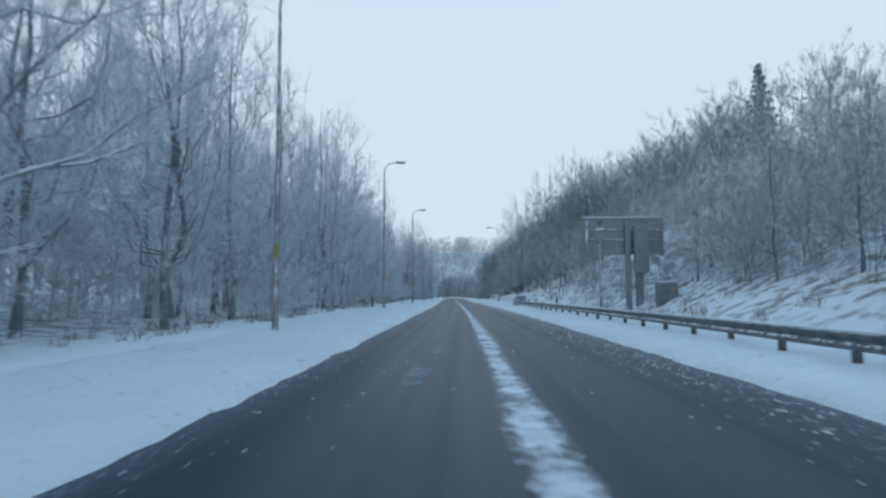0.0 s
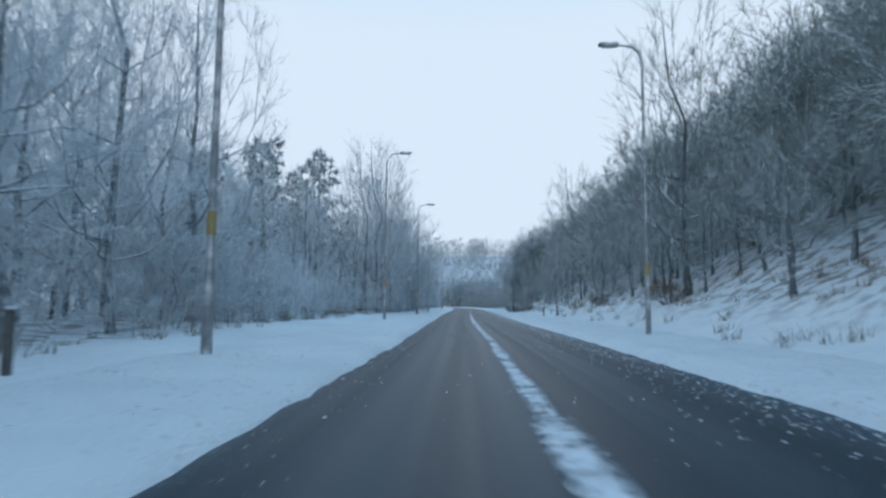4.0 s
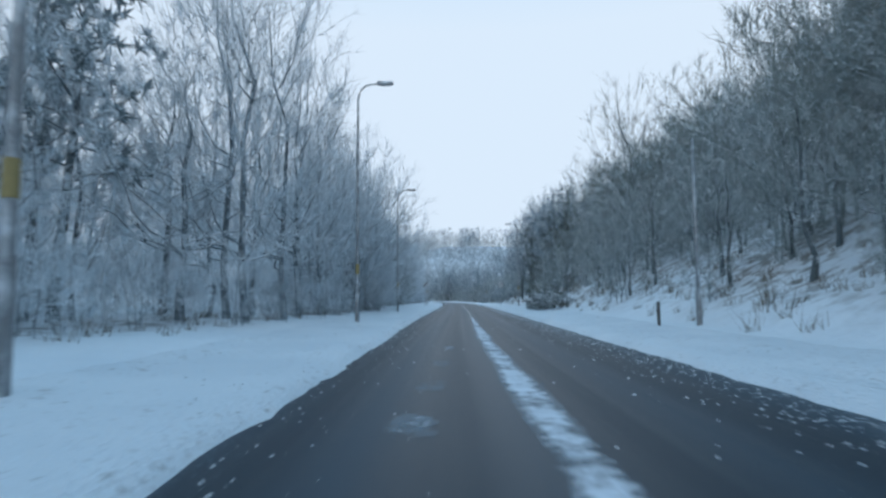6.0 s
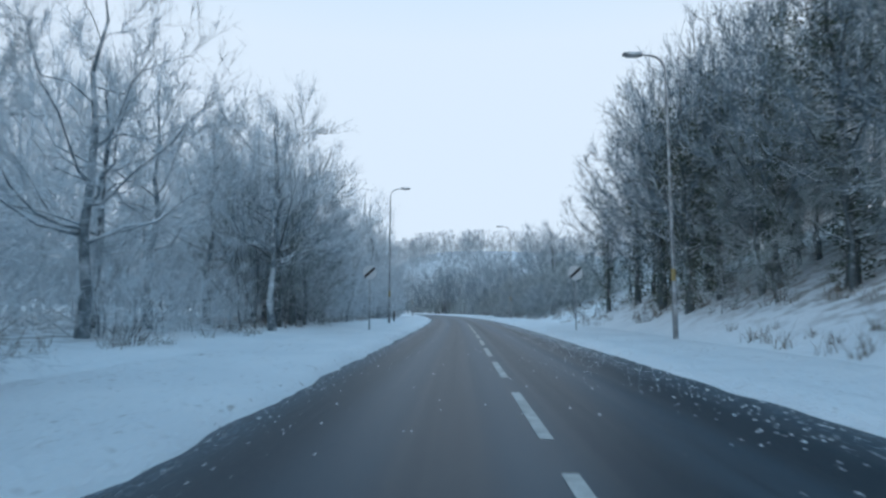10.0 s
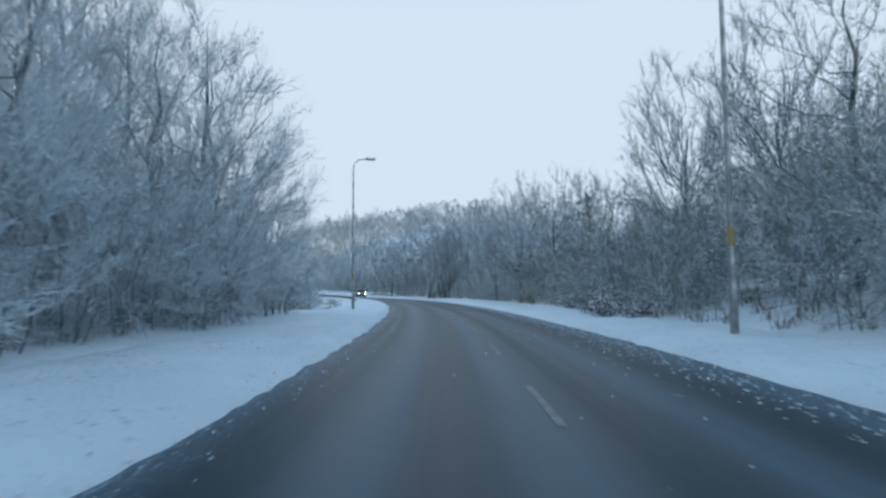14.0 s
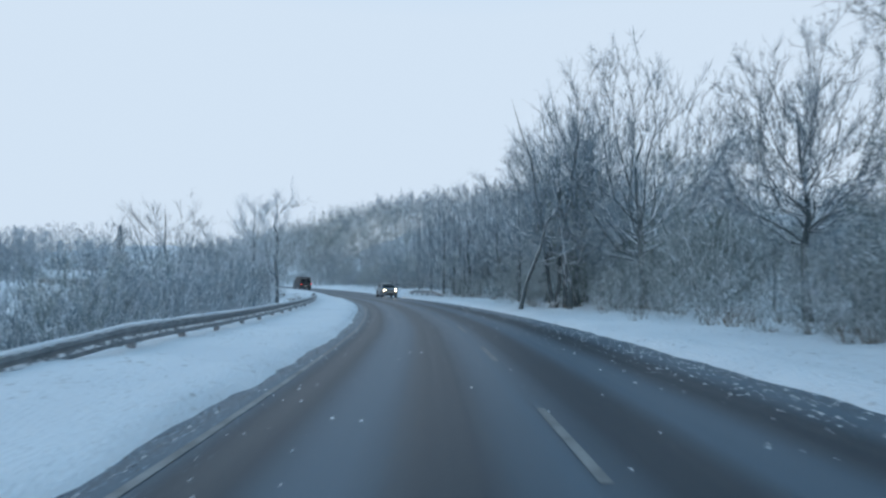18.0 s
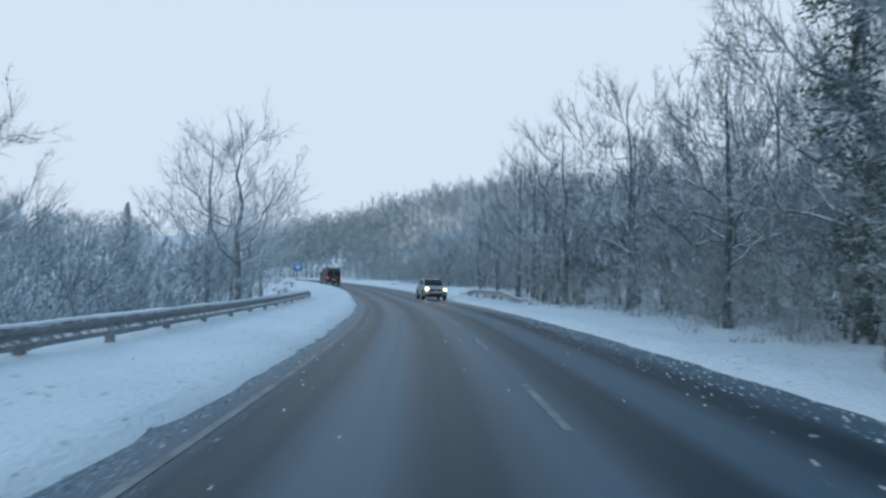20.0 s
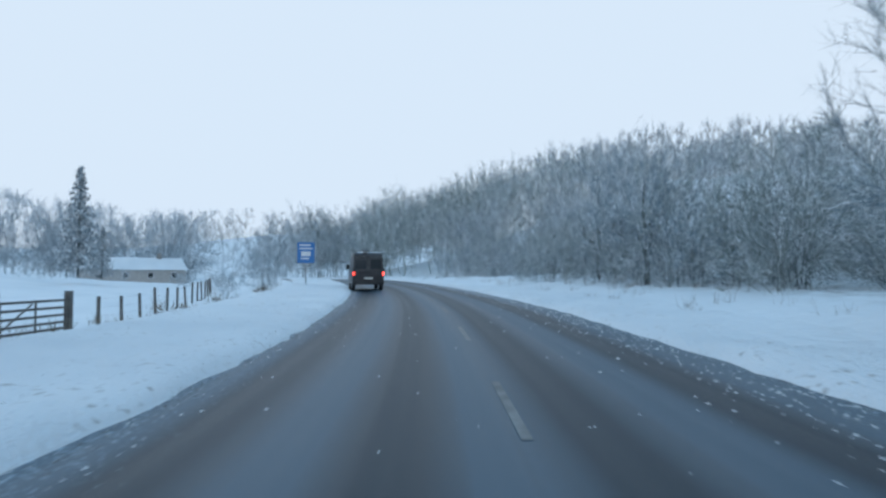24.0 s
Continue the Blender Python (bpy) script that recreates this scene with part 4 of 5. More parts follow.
for s, lat, k in ((249, -9, 1.05), (252, -9.6, 1.0), (254.5, -11.5, 0.95), (256, -9.8, 0.85), (247, -11, 1.05)):
    plant("pale_broad", s, lat, k, group=G1)
wood("undergrowth", LIGHTSCRUB, M_FROST_HAZE, "low snowy brambles at the foot of the hedge", strewn(226, 258, -9, -7.2, 26) + strewn(130, 180, -10, -7.6, 26), 0.25, 0.5)

# the steep bank opposite
grove(("mossy", "moss_broad", "moss_broad"), 14, 46, 13.5, 24, 20, 0.4, 0.56, G2, 2.4)
grove(("moss_broad", "moss_broad", "mossy"), 62, 82, 12.5, 22, 16, 0.95, 1.2, G2, 2.2)
grove(("moss_broad", "moss_broad", "mossy"), 82, 106, 12.5, 23, 26, 1.05, 1.25, G2, 2.2)
grove(("moss_broad",), 104, 128, 12.4, 20, 28, 0.92, 1.15, G2, 2.1)
grove(("moss_broad",), 128, 160, 11.8, 20, 22, 1.0, 1.28, G2, 2.3)
grove(("mossy", "moss_broad", "moss_broad"), 160, 194, 12.4, 18, 20, 1.0, 1.35, G2, 2.2)
grove(("moss_scrub",), 14, 48, 13.4, 17, 14, 0.5, 0.8, G2, 1.8)
for s, lat, k in ((53.3, 11.2, 0.6), (50.9, 10.9, 0.7), (52, 12.2, 0.62), (49.5, 12.0, 0.7), (48, 11, 0.5), (50.5, 14, 0.8), (46.5, 13, 0.7)):
    plant("moss_scrub", s, lat, k, group=G2)
grove(("moss_scrub",), 112, 195, 10.8, 12.5, 12, 0.5, 0.8, G2, 1.8)
wood("undergrowth", SCRUB[1], M_MOSSY, "leafless shrubs among the trees of the bank", strewn(84, 195, 14, 18, 22), 0.6, 1.0)
plant("pale_fir", 432, -29.5, 0.62)
plant("pale_fir", 435, -27.5, 0.5, "small haze-grey fir standing beyond the snowy field")
plant("fir", 126, 66.5, 1.08, "tall dark conical fir high on the wooded hill")
for s, lat, k in ((36, 14.5, 0.7), (33.5, 17, 0.7), (61.5, 11.4, 0.72), (64, 10.4, 0.6), (162, 9.8, 0.95), (148.5, 11.5, 0.95), (106, 12.6, 1.1), (116, 12.4, 1.1), (94.5, 12.2, 1.1)):
    plant("moss_broad", s, lat, k, group=G2)
for s, lat, k in ((163.6, 7.6, 1.0), (165.6, 8.3, 1.0), (164.5, 9.8, 0.8), (252.5, 7.5, 0.62), (255.5, 8.3, 0.7), (250.5, 8.2, 0.45), (262, 8.6, 0.6)):
    plant("bush", s, lat, k)
for s, lat, k in ((106.5, 11.8, 0.85), (109.5, 12.4, 0.7), (122, 11.4, 0.6)):
    plant("dead", s, lat, k)
for s, lat, k in ((184, 14.2, 1.0), (188, 13.4, 1.0), (193, 13.6, 1.0), (197, 13.0, 1.05), (201, 14, 1.1), (204.5, 12.6, 1.0), (197.5, 11.6, 0.95), (202.5, 12.0, 1.0), (209, 12.6, 0.95), (213, 11.6, 0.8), (206, 16.5, 1.1), (199, 17.5, 1.1)):
    plant("ivy", s, lat, k, group=G2)
grove(("moss_broad", "mossy"), 190, 214, 13.4, 18, 12, 0.9, 1.12, G2, 1.8)
grove(("mossy", "broad"), 200, 232, 15, 26, 18, 0.5, 0.68, G2, 2.2)

# the bend
for s, lat, k, w in ((228, 12, 0.62, 1), (245, 13.4, 0.85, 0), (267, 13, 0.7, 0), (299, 14.5, 0.8, 1)):
    plant("broad", s, lat, k, group=G3, which=w)
for s, lat, k, w in ((252.5, 15.6, 1.05, 2), (258.5, 14.2, 1.08, 2), (274, 11.2, 0.96, 0), (289.5, 12.2, 0.95, 1), (297.5, 11.4, 0.72, 2), (308, 11.2, 1.12, 1)):
    plant("fan", s, lat, k, group=G3, which=w)
plant("fan", 280.3, 9.9, 1.02, group=G3, which=1)
plant("slim", 287, 9.2, 0.66, group=G3, which=2)
plant("ivy", 270, 12.6, 0.72, group=G3, which=0)
plant("moss_broad", 267, 14.6, 0.8, group=G3, which=2)
grove(("moss_broad",), 292, 305, 12.0, 16, 4, 0.5, 0.66, G3, 1.8)
plant("clump", 311, 8.2, 1.0, group=G3)
grove(("moss_scrub", "moss_scrub", "scrub"), 230, 262, 9.4, 15, 28, 0.75, 1.1, G3, 1.7)
grove(("moss_scrub", "moss_scrub", "scrub"), 262, 302, 9.4, 15, 44, 0.45, 0.7, G3, 1.5)
for s, lat, k in ((312.6, 9.6, 0.8), (319, 10, 0.85), (350.5, 14.4, 0.8)):
    plant("ivy", s, lat, k, group=G3)
grove(("broad", "moss_scrub", "moss_scrub"), 312, 346, 9.4, 17, 34, 0.7, 0.95, G3, 1.9)
for s, lat, k in ((352.5, 10.4, 1.1), (353.5, 12, 1.15), (348, 11, 1.05), (345, 12.5, 1.05), (350, 14, 1.1), (342.5, 10.5, 0.95), (360.3, 9.8, 0.85)):
    plant("broad", s, lat, k, group=G3)
for s, lat, k in ((359, 10.6, 0.86), (361.5, 11.4, 0.9), (362.5, 9.8, 0.86), (357, 11.8, 0.88), (358, 13, 0.9)):
    plant("slim", s, lat, k, group=G3)
grove(("scrub", "moss_scrub"), 376, 420, 9.6, 18, 34, 0.7, 1.0, G3, 2.2)
grove(("moss_scrub",), 367, 382, 13, 24, 18, 0.75, 1.05, G3, 2.0)
plant("fan", 381.5, 12.2, 0.74, group=G3, which=0)
plant("broad", 390, 13.4, 0.78, group=G3)
grove(("scrub", "moss_scrub"), 358, 374, 11.5, 26, 18, 0.6, 0.95, G3, 1.8)
# left of the bend
plant("pale_broad", 340, -9.2, 1.0, group=G3, which=0)
plant("pale_broad", 343, -11.6, 1.05, group=G3, which=2)
for s, lat, k in ((357, -11.4, 1.15), (360, -12.4, 1.2), (363.5, -12.6, 0.8)):
    plant("pale_scrub", s, lat, k, group=G3)
for s, lat, k in ((358, -13, 1.4), (361, -14.2, 1.45), (355.5, -14, 1.3), (363, -14.6, 1.2)):
    plant("scrub", s, lat, k, group=G3)
for s, lat, k, w in ((358.5, -10.4, 0.88, 0), (361.5, -11.5, 0.8, 1), (356, -12.4, 0.8, 2)):
    plant("pale_broad", s, lat, k, group=G3, which=w)
grove(("scrub",), 306, 345, -13, -10.5, 14, 0.85, 1.15, G3, 1.9)
wood("undergrowth", SCRUB[0], M_TWIG, "leafless shrubs below the guard rail", strewn(304, 345, -20, -13, 22) + strewn(268, 302, -24, -13, 26), 0.75, 1.15)
plant("broad", 327, -16, 0.85, group=G3)
plant("broad", 334, -14, 0.8, group=G3)
for s, lat, k in ((395, -9, 0.7), (399, -8.4, 0.8), (404, -9.5, 0.9), (392, -10.5, 0.45)):
    plant("scrub", s, lat, k, group=G3)

# woods behind, too many to count
wood("woodland", LIGHT[0], M_SNOWVEIL, "dense leafless wood behind the roadside trees", strewn(-4, 100, -30, -14, 120) + strewn(100, 134, -32, -17, 34) + strewn(126, 178, -34, -13, 52) + strewn(178, 240, -34, -14, 56) + strewn(194, 222, -24, -12, 14), 0.85, 1.15)
wood("woodland", LIGHT[1], M_MOSSY, "dense olive-grey leafless wood covering the hillside", strewn(72, 212, 19, 55, 265), 0.9, 1.2)
wood("woodland", LIGHT[0], M_MOSSY, "thick leafless wood on the upper bank", strewn(100, 206, 15.5, 28, 105) + strewn(84, 140, 15, 28, 50) + strewn(316, 346, 14, 26, 22), 0.8, 1.05)
wood("woodland", LIGHT[2], M_MOSSY, "leafless wood high on the bank behind the sign", strewn(10, 46, 18, 50, 80) + strewn(44, 74, 22, 66, 54), 0.38, 0.56)
wood("undergrowth", LIGHTSCRUB, M_MOSSY, "tangled leafless undergrowth on the bank", strewn(22, 46, 14, 30, 60) + strewn(48, 66, 16, 30, 30) + strewn(76, 220, 16, 30, 95) + strewn(200, 262, 13, 30, 45), 0.6, 1.1)
wood("undergrowth", LIGHTSCRUB, M_SNOWVEIL, "tangled leafless undergrowth under the wood", strewn(-4, 100, -20, -10.5, 120) + strewn(98, 136, -26, -11, 50) + strewn(136, 180, -22, -11, 44) + strewn(180, 258, -20, -10, 40), 0.55, 1.1)
wood("woodland", LIGHT[2], M_TWIG, "leafless wood beyond the bend", strewn(318, 372, 16, 46, 55) + strewn(240, 256, 18, 34, 14), 0.6, 0.85)
wood("woodland", LIGHT[0], M_MOSSY, "low leafless copse behind the hedge", strewn(258, 318, 15, 40, 70), 0.34, 0.52)
# pale crowns from here on carry distance haze in their twig colour
wood("woodland", LIGHT[1], M_FROST_HAZE, "haze-pale leafless wood rising ahead of the bend", strewn(408, 440, 16, 42, 40) + strewn(470, 520, 50, 110, 60), 0.65, 0.95)
wood("far_woodland", FAINT[1], M_HAZE, "haze-pale woods across the valley", strewn(262, 430, -180, -80, 190), 0.85, 1.4)
wood("undergrowth", LIGHTSCRUB, M_FROST_HAZE, "haze-pale hedges and copses round the field", strewn(446, 450, -60, -13, 40) + strewn(424, 432, -16, -12, 6) + strewn(300, 345, -60, -26, 40), 0.3, 0.5)
for s, lat, k in ((363.2, -12.8, 0.3), (366.5, -12.4, 0.22), (361.5, -8.6, 0.24), (368, -11.6, 0.18)):
    plant("pale_scrub", s, lat, k * 1.5, "low twiggy bush bent under snow beside the field")
wood("far_woodland", FAINT[0], M_HAZE, "haze-pale woods beyond the field", strewn(506, 520, -70, -8, 110) + strewn(440, 520, -120, -52, 90), 0.9, 1.4)
wood("far_woodland", FAINT[1], M_FROST_HAZE, "grey wood closing the view beyond the bend", strewn(478, 520, 9, 44, 90), 0.9, 1.3)
wood("woodland", LIGHT[2], M_MOSSY, "grey leafless wood crowning the rise ahead", strewn(436, 484, 13, 62, 90), 0.95, 1.3)
wood("undergrowth", LIGHTSCRUB, M_FROST_HAZE, "haze-pale leafless hedge ahead along the road", strewn(376, 425, 10, 24, 36), 0.6, 0.95)
wood("undergrowth", LIGHTSCRUB, M_MOSSY, "olive-grey leafless hedge ahead along the road", strewn(368, 425, 11, 24, 60), 0.6, 0.95)
wood("undergrowth", LIGHTSCRUB, M_MOSSY, "low snowy brambles at the foot of the trees", strewn(232, 346, 8.8, 11, 110), 0.28, 0.55)
wood("undergrowth", LIGHTSCRUB, M_MOSSY, "tangled leafless hedge along the bend", strewn(232, 262, 11, 20, 24) + strewn(258, 300, 10.5, 18, 44) + strewn(298, 345, 11, 20, 34) + strewn(264, 345, -22, -12, 50), 0.8, 1.3)
far_wood("far_woodland", FAINT[0], M_FROST_HAZE, "haze-pale belts of trees along the distant ridge", strewn(-52, -18, 600, 650, 26) + strewn(-8, 44, 610, 660, 42) + strewn(-62, -26, 540, 606, 26) + strewn(-18, 62, 535, 606, 60) + strewn(-70, 62, 480, 540, 64) + strewn(-150, -60, 560, 640, 60) + strewn(-330, -150, 500, 640, 90) + strewn(60, 170, 570, 660, 50), 0.9, 1.35)
wood("far_woodland", FAINT[1], M_FROST_HAZE, "haze-pale woods on the slope ahead", strewn(300, 500, 46, 150, 140) + strewn(420, 475, 50, 105, 50), 0.7, 1.1)
wood("far_woodland", FAINT[1], M_TWIG, "leafless scrub on the valley slope", strewn(262, 350, -80, -22, 90), 0.4, 0.75)


# ---- dry grass and brambles on banks and verges ----
def build_tufts(name, label, places, tall, blades):
    v, f = [], []
    for s, lat in places:
        x, y = spot(s, lat)
        z = land(s, lat)
        k = dice.uniform(0.5, 1.2)
        for _ in range(blades):
            a, r = dice.uniform(0, 6.3), dice.uniform(0.02, 0.45) * k
            px, py = x + r * math.cos(a), y + r * math.sin(a)
            h = tall * k * dice.uniform(0.4, 1.1)
            bx, by = dice.normal(0, 0.4, 2) * h
            sprig(v, f, np.array((px, py, z - 0.05)), np.array((bx, by, h)), 0.012)
    return tagged(link(name, v, f, M_STRAW), label, "dry grass", kind="stuff")


build_tufts("dry_grass", "dry brown grass and brambles through the snowy bank", strewn(20, 235, 9.3, 15, 560) + strewn(235, 300, 8.6, 12, 110), 0.75, 16)
build_tufts("dry_grass", "dry grass stalks along the wood's edge", strewn(-8, 258, -11.5, -8.2, 420) + strewn(262, 350, -8.5, -6.8, 90), 0.6, 12)
build_tufts("dry_grass", "dry grass at the foot of the trees in the bend", strewn(300, 420, 7.4, 12, 240) + strewn(355, 400, -14, -7, 60), 0.55, 14)


# ---- street lamps ----
def street_lamp(m, side, label):
    """A tall column with a bent arm over the road; side 1: the arm points to its +x."""
    lamp = root("street_lamp", m, label, "street lamp", "street lamps")
    part("base_compartment", rod(0.115, 0.105, -0.4, 1.75, 14), M_GALV, lamp, smooth=False)
    v, f = [], []
    pts = [(0, 0, 1.7), (0, 0, 6.0), (0, 0, 11.4)] + [(side * 0.65 * (1 - math.cos(a)), 0, 11.4 + 0.8 * math.sin(a)) for a in (0.35, 0.75, 1.15, 1.5)] + [(side * 1.05, 0, 12.24)]
    tube(v, f, pts, [0.085, 0.07, 0.055, 0.052, 0.05, 0.046, 0.042, 0.04], 10)
    link("column", v, f, M_GALV, lamp, smooth=True)
    bm = box(-0.42, 0.42, -0.14, 0.14, -0.08, 0.09, 0.05)
    for w in bm.verts:
        if w.co.x * side > 0.2:
            w.co.z *= 0.7
    head = part("lantern", bm, M_GALV, lamp, "grey flat lantern dusted with snow")
    head.location = (side * 1.4, 0, 12.26)
    glass = part("lens", box(-0.26, 0.3, -0.1, 0.1, -0.12, -0.07, 0.02), M_LENS, head)
    glass.location = (side * 0.02, 0, 0)
    cover = part("door_plate", box(-0.06, 0.06, -0.13, -0.1, 0.6, 1.2, 0.01), M_GALV, lamp)
    plate = part("yellow_band", rod(0.098, 0.096, 2.45, 2.95, 14), M_YELLOW, lamp, "faded yellow plate round the column")
    return lamp


LAMP_L = "tall grey street lamp standing in the snowy verge"
first_lamp = street_lamp(at(20, -6.25), 1, LAMP_L)
for s, lat in ((115.2, -5.5), (137.7, -5.1)):
    copy_thing(first_lamp, at(s, lat))
copy_thing(first_lamp, at(51.5, -6.2, 0, 0, 1.05))
copy_thing(first_lamp, at(85.9, -5.7, 0, 0, 1.11))
copy_thing(first_lamp, at(161.3, -5.5, 0, 0, 0.9))
copy_thing(first_lamp, at(215.6, -5.3, 0, 0, 0.9))
copy_thing(first_lamp, at(264.8, -4.85, 0, 0, 0.8))
right_lamp = street_lamp(at(97, 7.7), -1, "tall grey street lamp at the foot of the bank")
for s, lat in ((191.2, 8.6), (241.3, 7.3)):
    copy_thing(right_lamp, at(s, lat, 0, 0, 0.94))

pole = root("lamp_column", at(131.2, 9.2), "bare thin metal column without a lantern", "pole")
part("column", rod(0.085, 0.05, -0.4, 7.3, 12), M_GALV, pole, smooth=True)
part("base_compartment", rod(0.11, 0.105, -0.4, 1.3, 12), M_GALV, pole)
part("cap", rod(0.055, 0.03, 7.3, 7.36, 12), M_GALV, pole)


# ---- marker posts ----
def marker_post(m, tall, label):
    p = root("marker_post", m, label, "post", "verge posts")
    part("post", box(-0.06, 0.06, -0.05, 0.05, -0.3, tall, 0.012), M_TIMBER, p)
    part("snow_cap", box(-0.065, 0.065, -0.055, 0.055, tall, tall + 0.05, 0.02), M_SNOW, p, "small cap of snow")
    return p


mark = marker_post(at(132.4, 8.05), 1.0, "dark marker post in the snow")
for s, lat in ((81.5, -6.9), (54.5, -7.6), (53.0, 9.05), (72.5, 7.6), (222.5, -5.6)):
    copy_thing(mark, at(s, lat))


# ---- guard rails ----
def guard_rail(name, s0, s1, lat_of, label, side, sag_start=False, sag_end=False, sunk=0.0, metal=M_STEEL, stand=M_GALV):
    """A steel beam of folded section on posts; side: towards which the beam faces."""
    rail = root(name, pose(0, 0, 0), label, "guard rail")
    prof = [(0.0, 0.0), (0.05, 0.03), (0.05, 0.09), (0.0, 0.14), (0.0, 0.18), (0.05, 0.23), (0.05, 0.29), (0.0, 0.32), (-0.012, 0.32), (-0.012, 0.0)]
    cuts = np.arange(s0, s1 + 0.1, 4.0)
    for i in range(len(cuts) - 1):
        v, f = [], []
        ss = np.linspace(cuts[i], cuts[i + 1] + 0.01, 5)
        for s in ss:
            low = 0.0
            if sag_start:
                low = max(low, 0.42 * (1 - min((s - s0) / 5, 1)))
            if sag_end:
                low = max(low, 0.42 * (1 - min((s1 - s) / 5, 1)))
            for d, h in prof:
                x, y = spot(s, lat_of(s) + side * d)
                v.append((float(x), float(y), land(s, lat_of(s)) + 0.36 - sunk - low + h))
        k = len(prof)
        for a in range(len(ss) - 1):
            f += [(a * k + j, a * k + (j + 1) % k, (a + 1) * k + (j + 1) % k, (a + 1) * k + j) for j in range(k)]
        f += [tuple(range(k)), tuple(range(len(v) - k, len(v)))]
        link("beam", v, f, metal, rail)
        w, g = [], []
        for s in ss:
            low = max(0.42 * (1 - min((s - s0) / 5, 1)) if sag_start else 0, 0.42 * (1 - min((s1 - s) / 5, 1)) if sag_end else 0)
            for d, h in ((-0.03, 0.31), (0.05, 0.31), (0.04, 0.355), (0.0, 0.37), (-0.025, 0.35)):
                x, y = spot(s, lat_of(s) + side * d)
                w.append((float(x), float(y), land(s, lat_of(s)) + 0.36 - sunk - low + h + 0.012 * float(rough2(s * 2, d * 30, 5))))
        for a in range(len(ss) - 1):
            g += [(a * 5 + j, a * 5 + (j + 1) % 5, (a + 1) * 5 + (j + 1) % 5, (a + 1) * 5 + j) for j in range(5)]
        link("snow_cap", w, g, M_SNOW, rail, "snow lying on the beam", True)
    post = None
    for s in np.arange(s0 + 0.6, s1, 2.4):
        low = max(0.42 * (1 - min((s - s0) / 5, 1)) if sag_start else 0, 0.42 * (1 - min((s1 - s) / 5, 1)) if sag_end else 0)
        m = at(s, lat_of(s) - side * 0.09, -low - sunk)
        if post is None:
            post = part("post", box(-0.06, 0.06, -0.07, 0.07, -0.5, 0.62, 0.01), stand, rail)
            post.matrix_basis = m
        else:
            twin(post, m)
    return rail


guard_rail("guard_rail", -14, 71, lambda s: float(centre(s)) + HALF + 2.25, "dark weathered guard rail flecked with snow", -1, sag_end=True, sunk=0.12, metal=M_RAIL, stand=M_TIMBER)
guard_rail("guard_rail", 287, 349, lambda s: float(centre(s) - half_left(s)) - 2.9 - 0.6 * max(0, (292 - s) / 5), "grey guard rail above the drop, topped with snow", 1, True, True, 0.2)
guard_rail("guard_rail", 343, 361, lambda s: float(centre(s)) + HALF + 2.9, "grey guard rail with snow along the top", -1, True, True)


# ---- big roadside sign seen from behind, with its camera pole and cabinet ----
def big_sign():
    sign = root("roadside_sign", at(39.4, 11.0), "large grey sign panel seen from behind on thick posts", "road sign")
    for x0, x1 in ((-2.65, -0.35), (-0.3, 1.15), (1.2, 2.65)):
        part("panel", box(x0, x1, -0.04, 0.04, 3.75, 6.15, 0.015), M_PANEL, sign)
    for z in (4.7, 5.35):
        part("rail", box(-2.55, 2.6, -0.13, -0.05, z, z + 0.07, 0.01), M_GALV, sign)
    for z in (3.72, 6.1):
        part("edge_trim", box(-2.7, 2.7, -0.09, 0.07, z, z + 0.1, 0.01), M_PANEL, sign)
    for x in (-2.68, 2.6):
        part("edge_trim", box(x, x + 0.09, -0.09, 0.07, 3.75, 6.15, 0.01), M_PANEL, sign)
    part("post", box(0.1, 0.45, -0.35, -0.1, -0.6, 5.9, 0.02), M_PANEL, sign, "thick grey steel post")
    part("post", box(0.75, 1.2, -0.45, -0.1, -0.6, 5.6, 0.02), M_PANEL, sign, "thick grey steel post")
    part("control_box", box(0.6, 1.5, -0.75, -0.42, 2.5, 5.5, 0.03), M_PANEL, sign, "tall grey box fixed behind the panel")
    part("plinth", box(-0.1, 1.3, -0.6, 0.15, -0.6, 0.22, 0.04), M_CONCRETE, sign, "snow-flecked concrete footing")
    part("ladder_stile", rod(0.02, 0.02, 0.2, 2.5, 8, 1.3, -0.6), M_GALV, sign)
    part("ladder_stile", rod(0.02, 0.02, 0.2, 2.5, 8, 0.85, -0.6), M_GALV, sign)
    for k in range(8):
        part("ladder_rung", box(0.85, 1.3, -0.615, -0.585, 0.4 + 0.28 * k, 0.43 + 0.28 * k), M_GALV, sign)
    part("snow_cap", box(-2.66, 2.66, -0.08, 0.06, 6.2, 6.26, 0.02), M_SNOW, sign, "snow along the top edge")
    for x in (-2.45, 0.2):
        part("bracket", box(x, x + 0.14, -0.15, -0.05, 3.95, 5.95, 0.01), M_GALV, sign)
    return sign


big_sign()
eye_pole = root("camera_pole", at(36.6, 8.8, -0.1, 0, 0.93), "pale metal pole with a snow-capped box on top", "pole")
part("pole", rod(0.11, 0.085, -0.5, 4.9, 14), M_GALV, eye_pole, smooth=True)
part("head_box", box(-0.26, 0.26, -0.22, 0.22, 4.9, 5.65, 0.08), M_PANEL, eye_pole, "rounded grey box")
part("collar", rod(0.13, 0.13, 4.8, 4.92, 14), M_GALV, eye_pole)
part("bracket", rod(0.03, 0.03, 5.6, 6.15, 8), M_TRIM, eye_pole)
plate = part("top_plate", box(-0.2, 0.2, -0.16, 0.16, -0.02, 0.02, 0.008), M_TRIM, eye_pole, "small dark tilted plate")
plate.matrix_basis = pose(0, 0, 6.16, 18, -22)
part("snow_cap", box(-0.24, 0.24, -0.2, 0.2, 5.65, 5.74, 0.04), M_SNOW, eye_pole, "cap of snow")


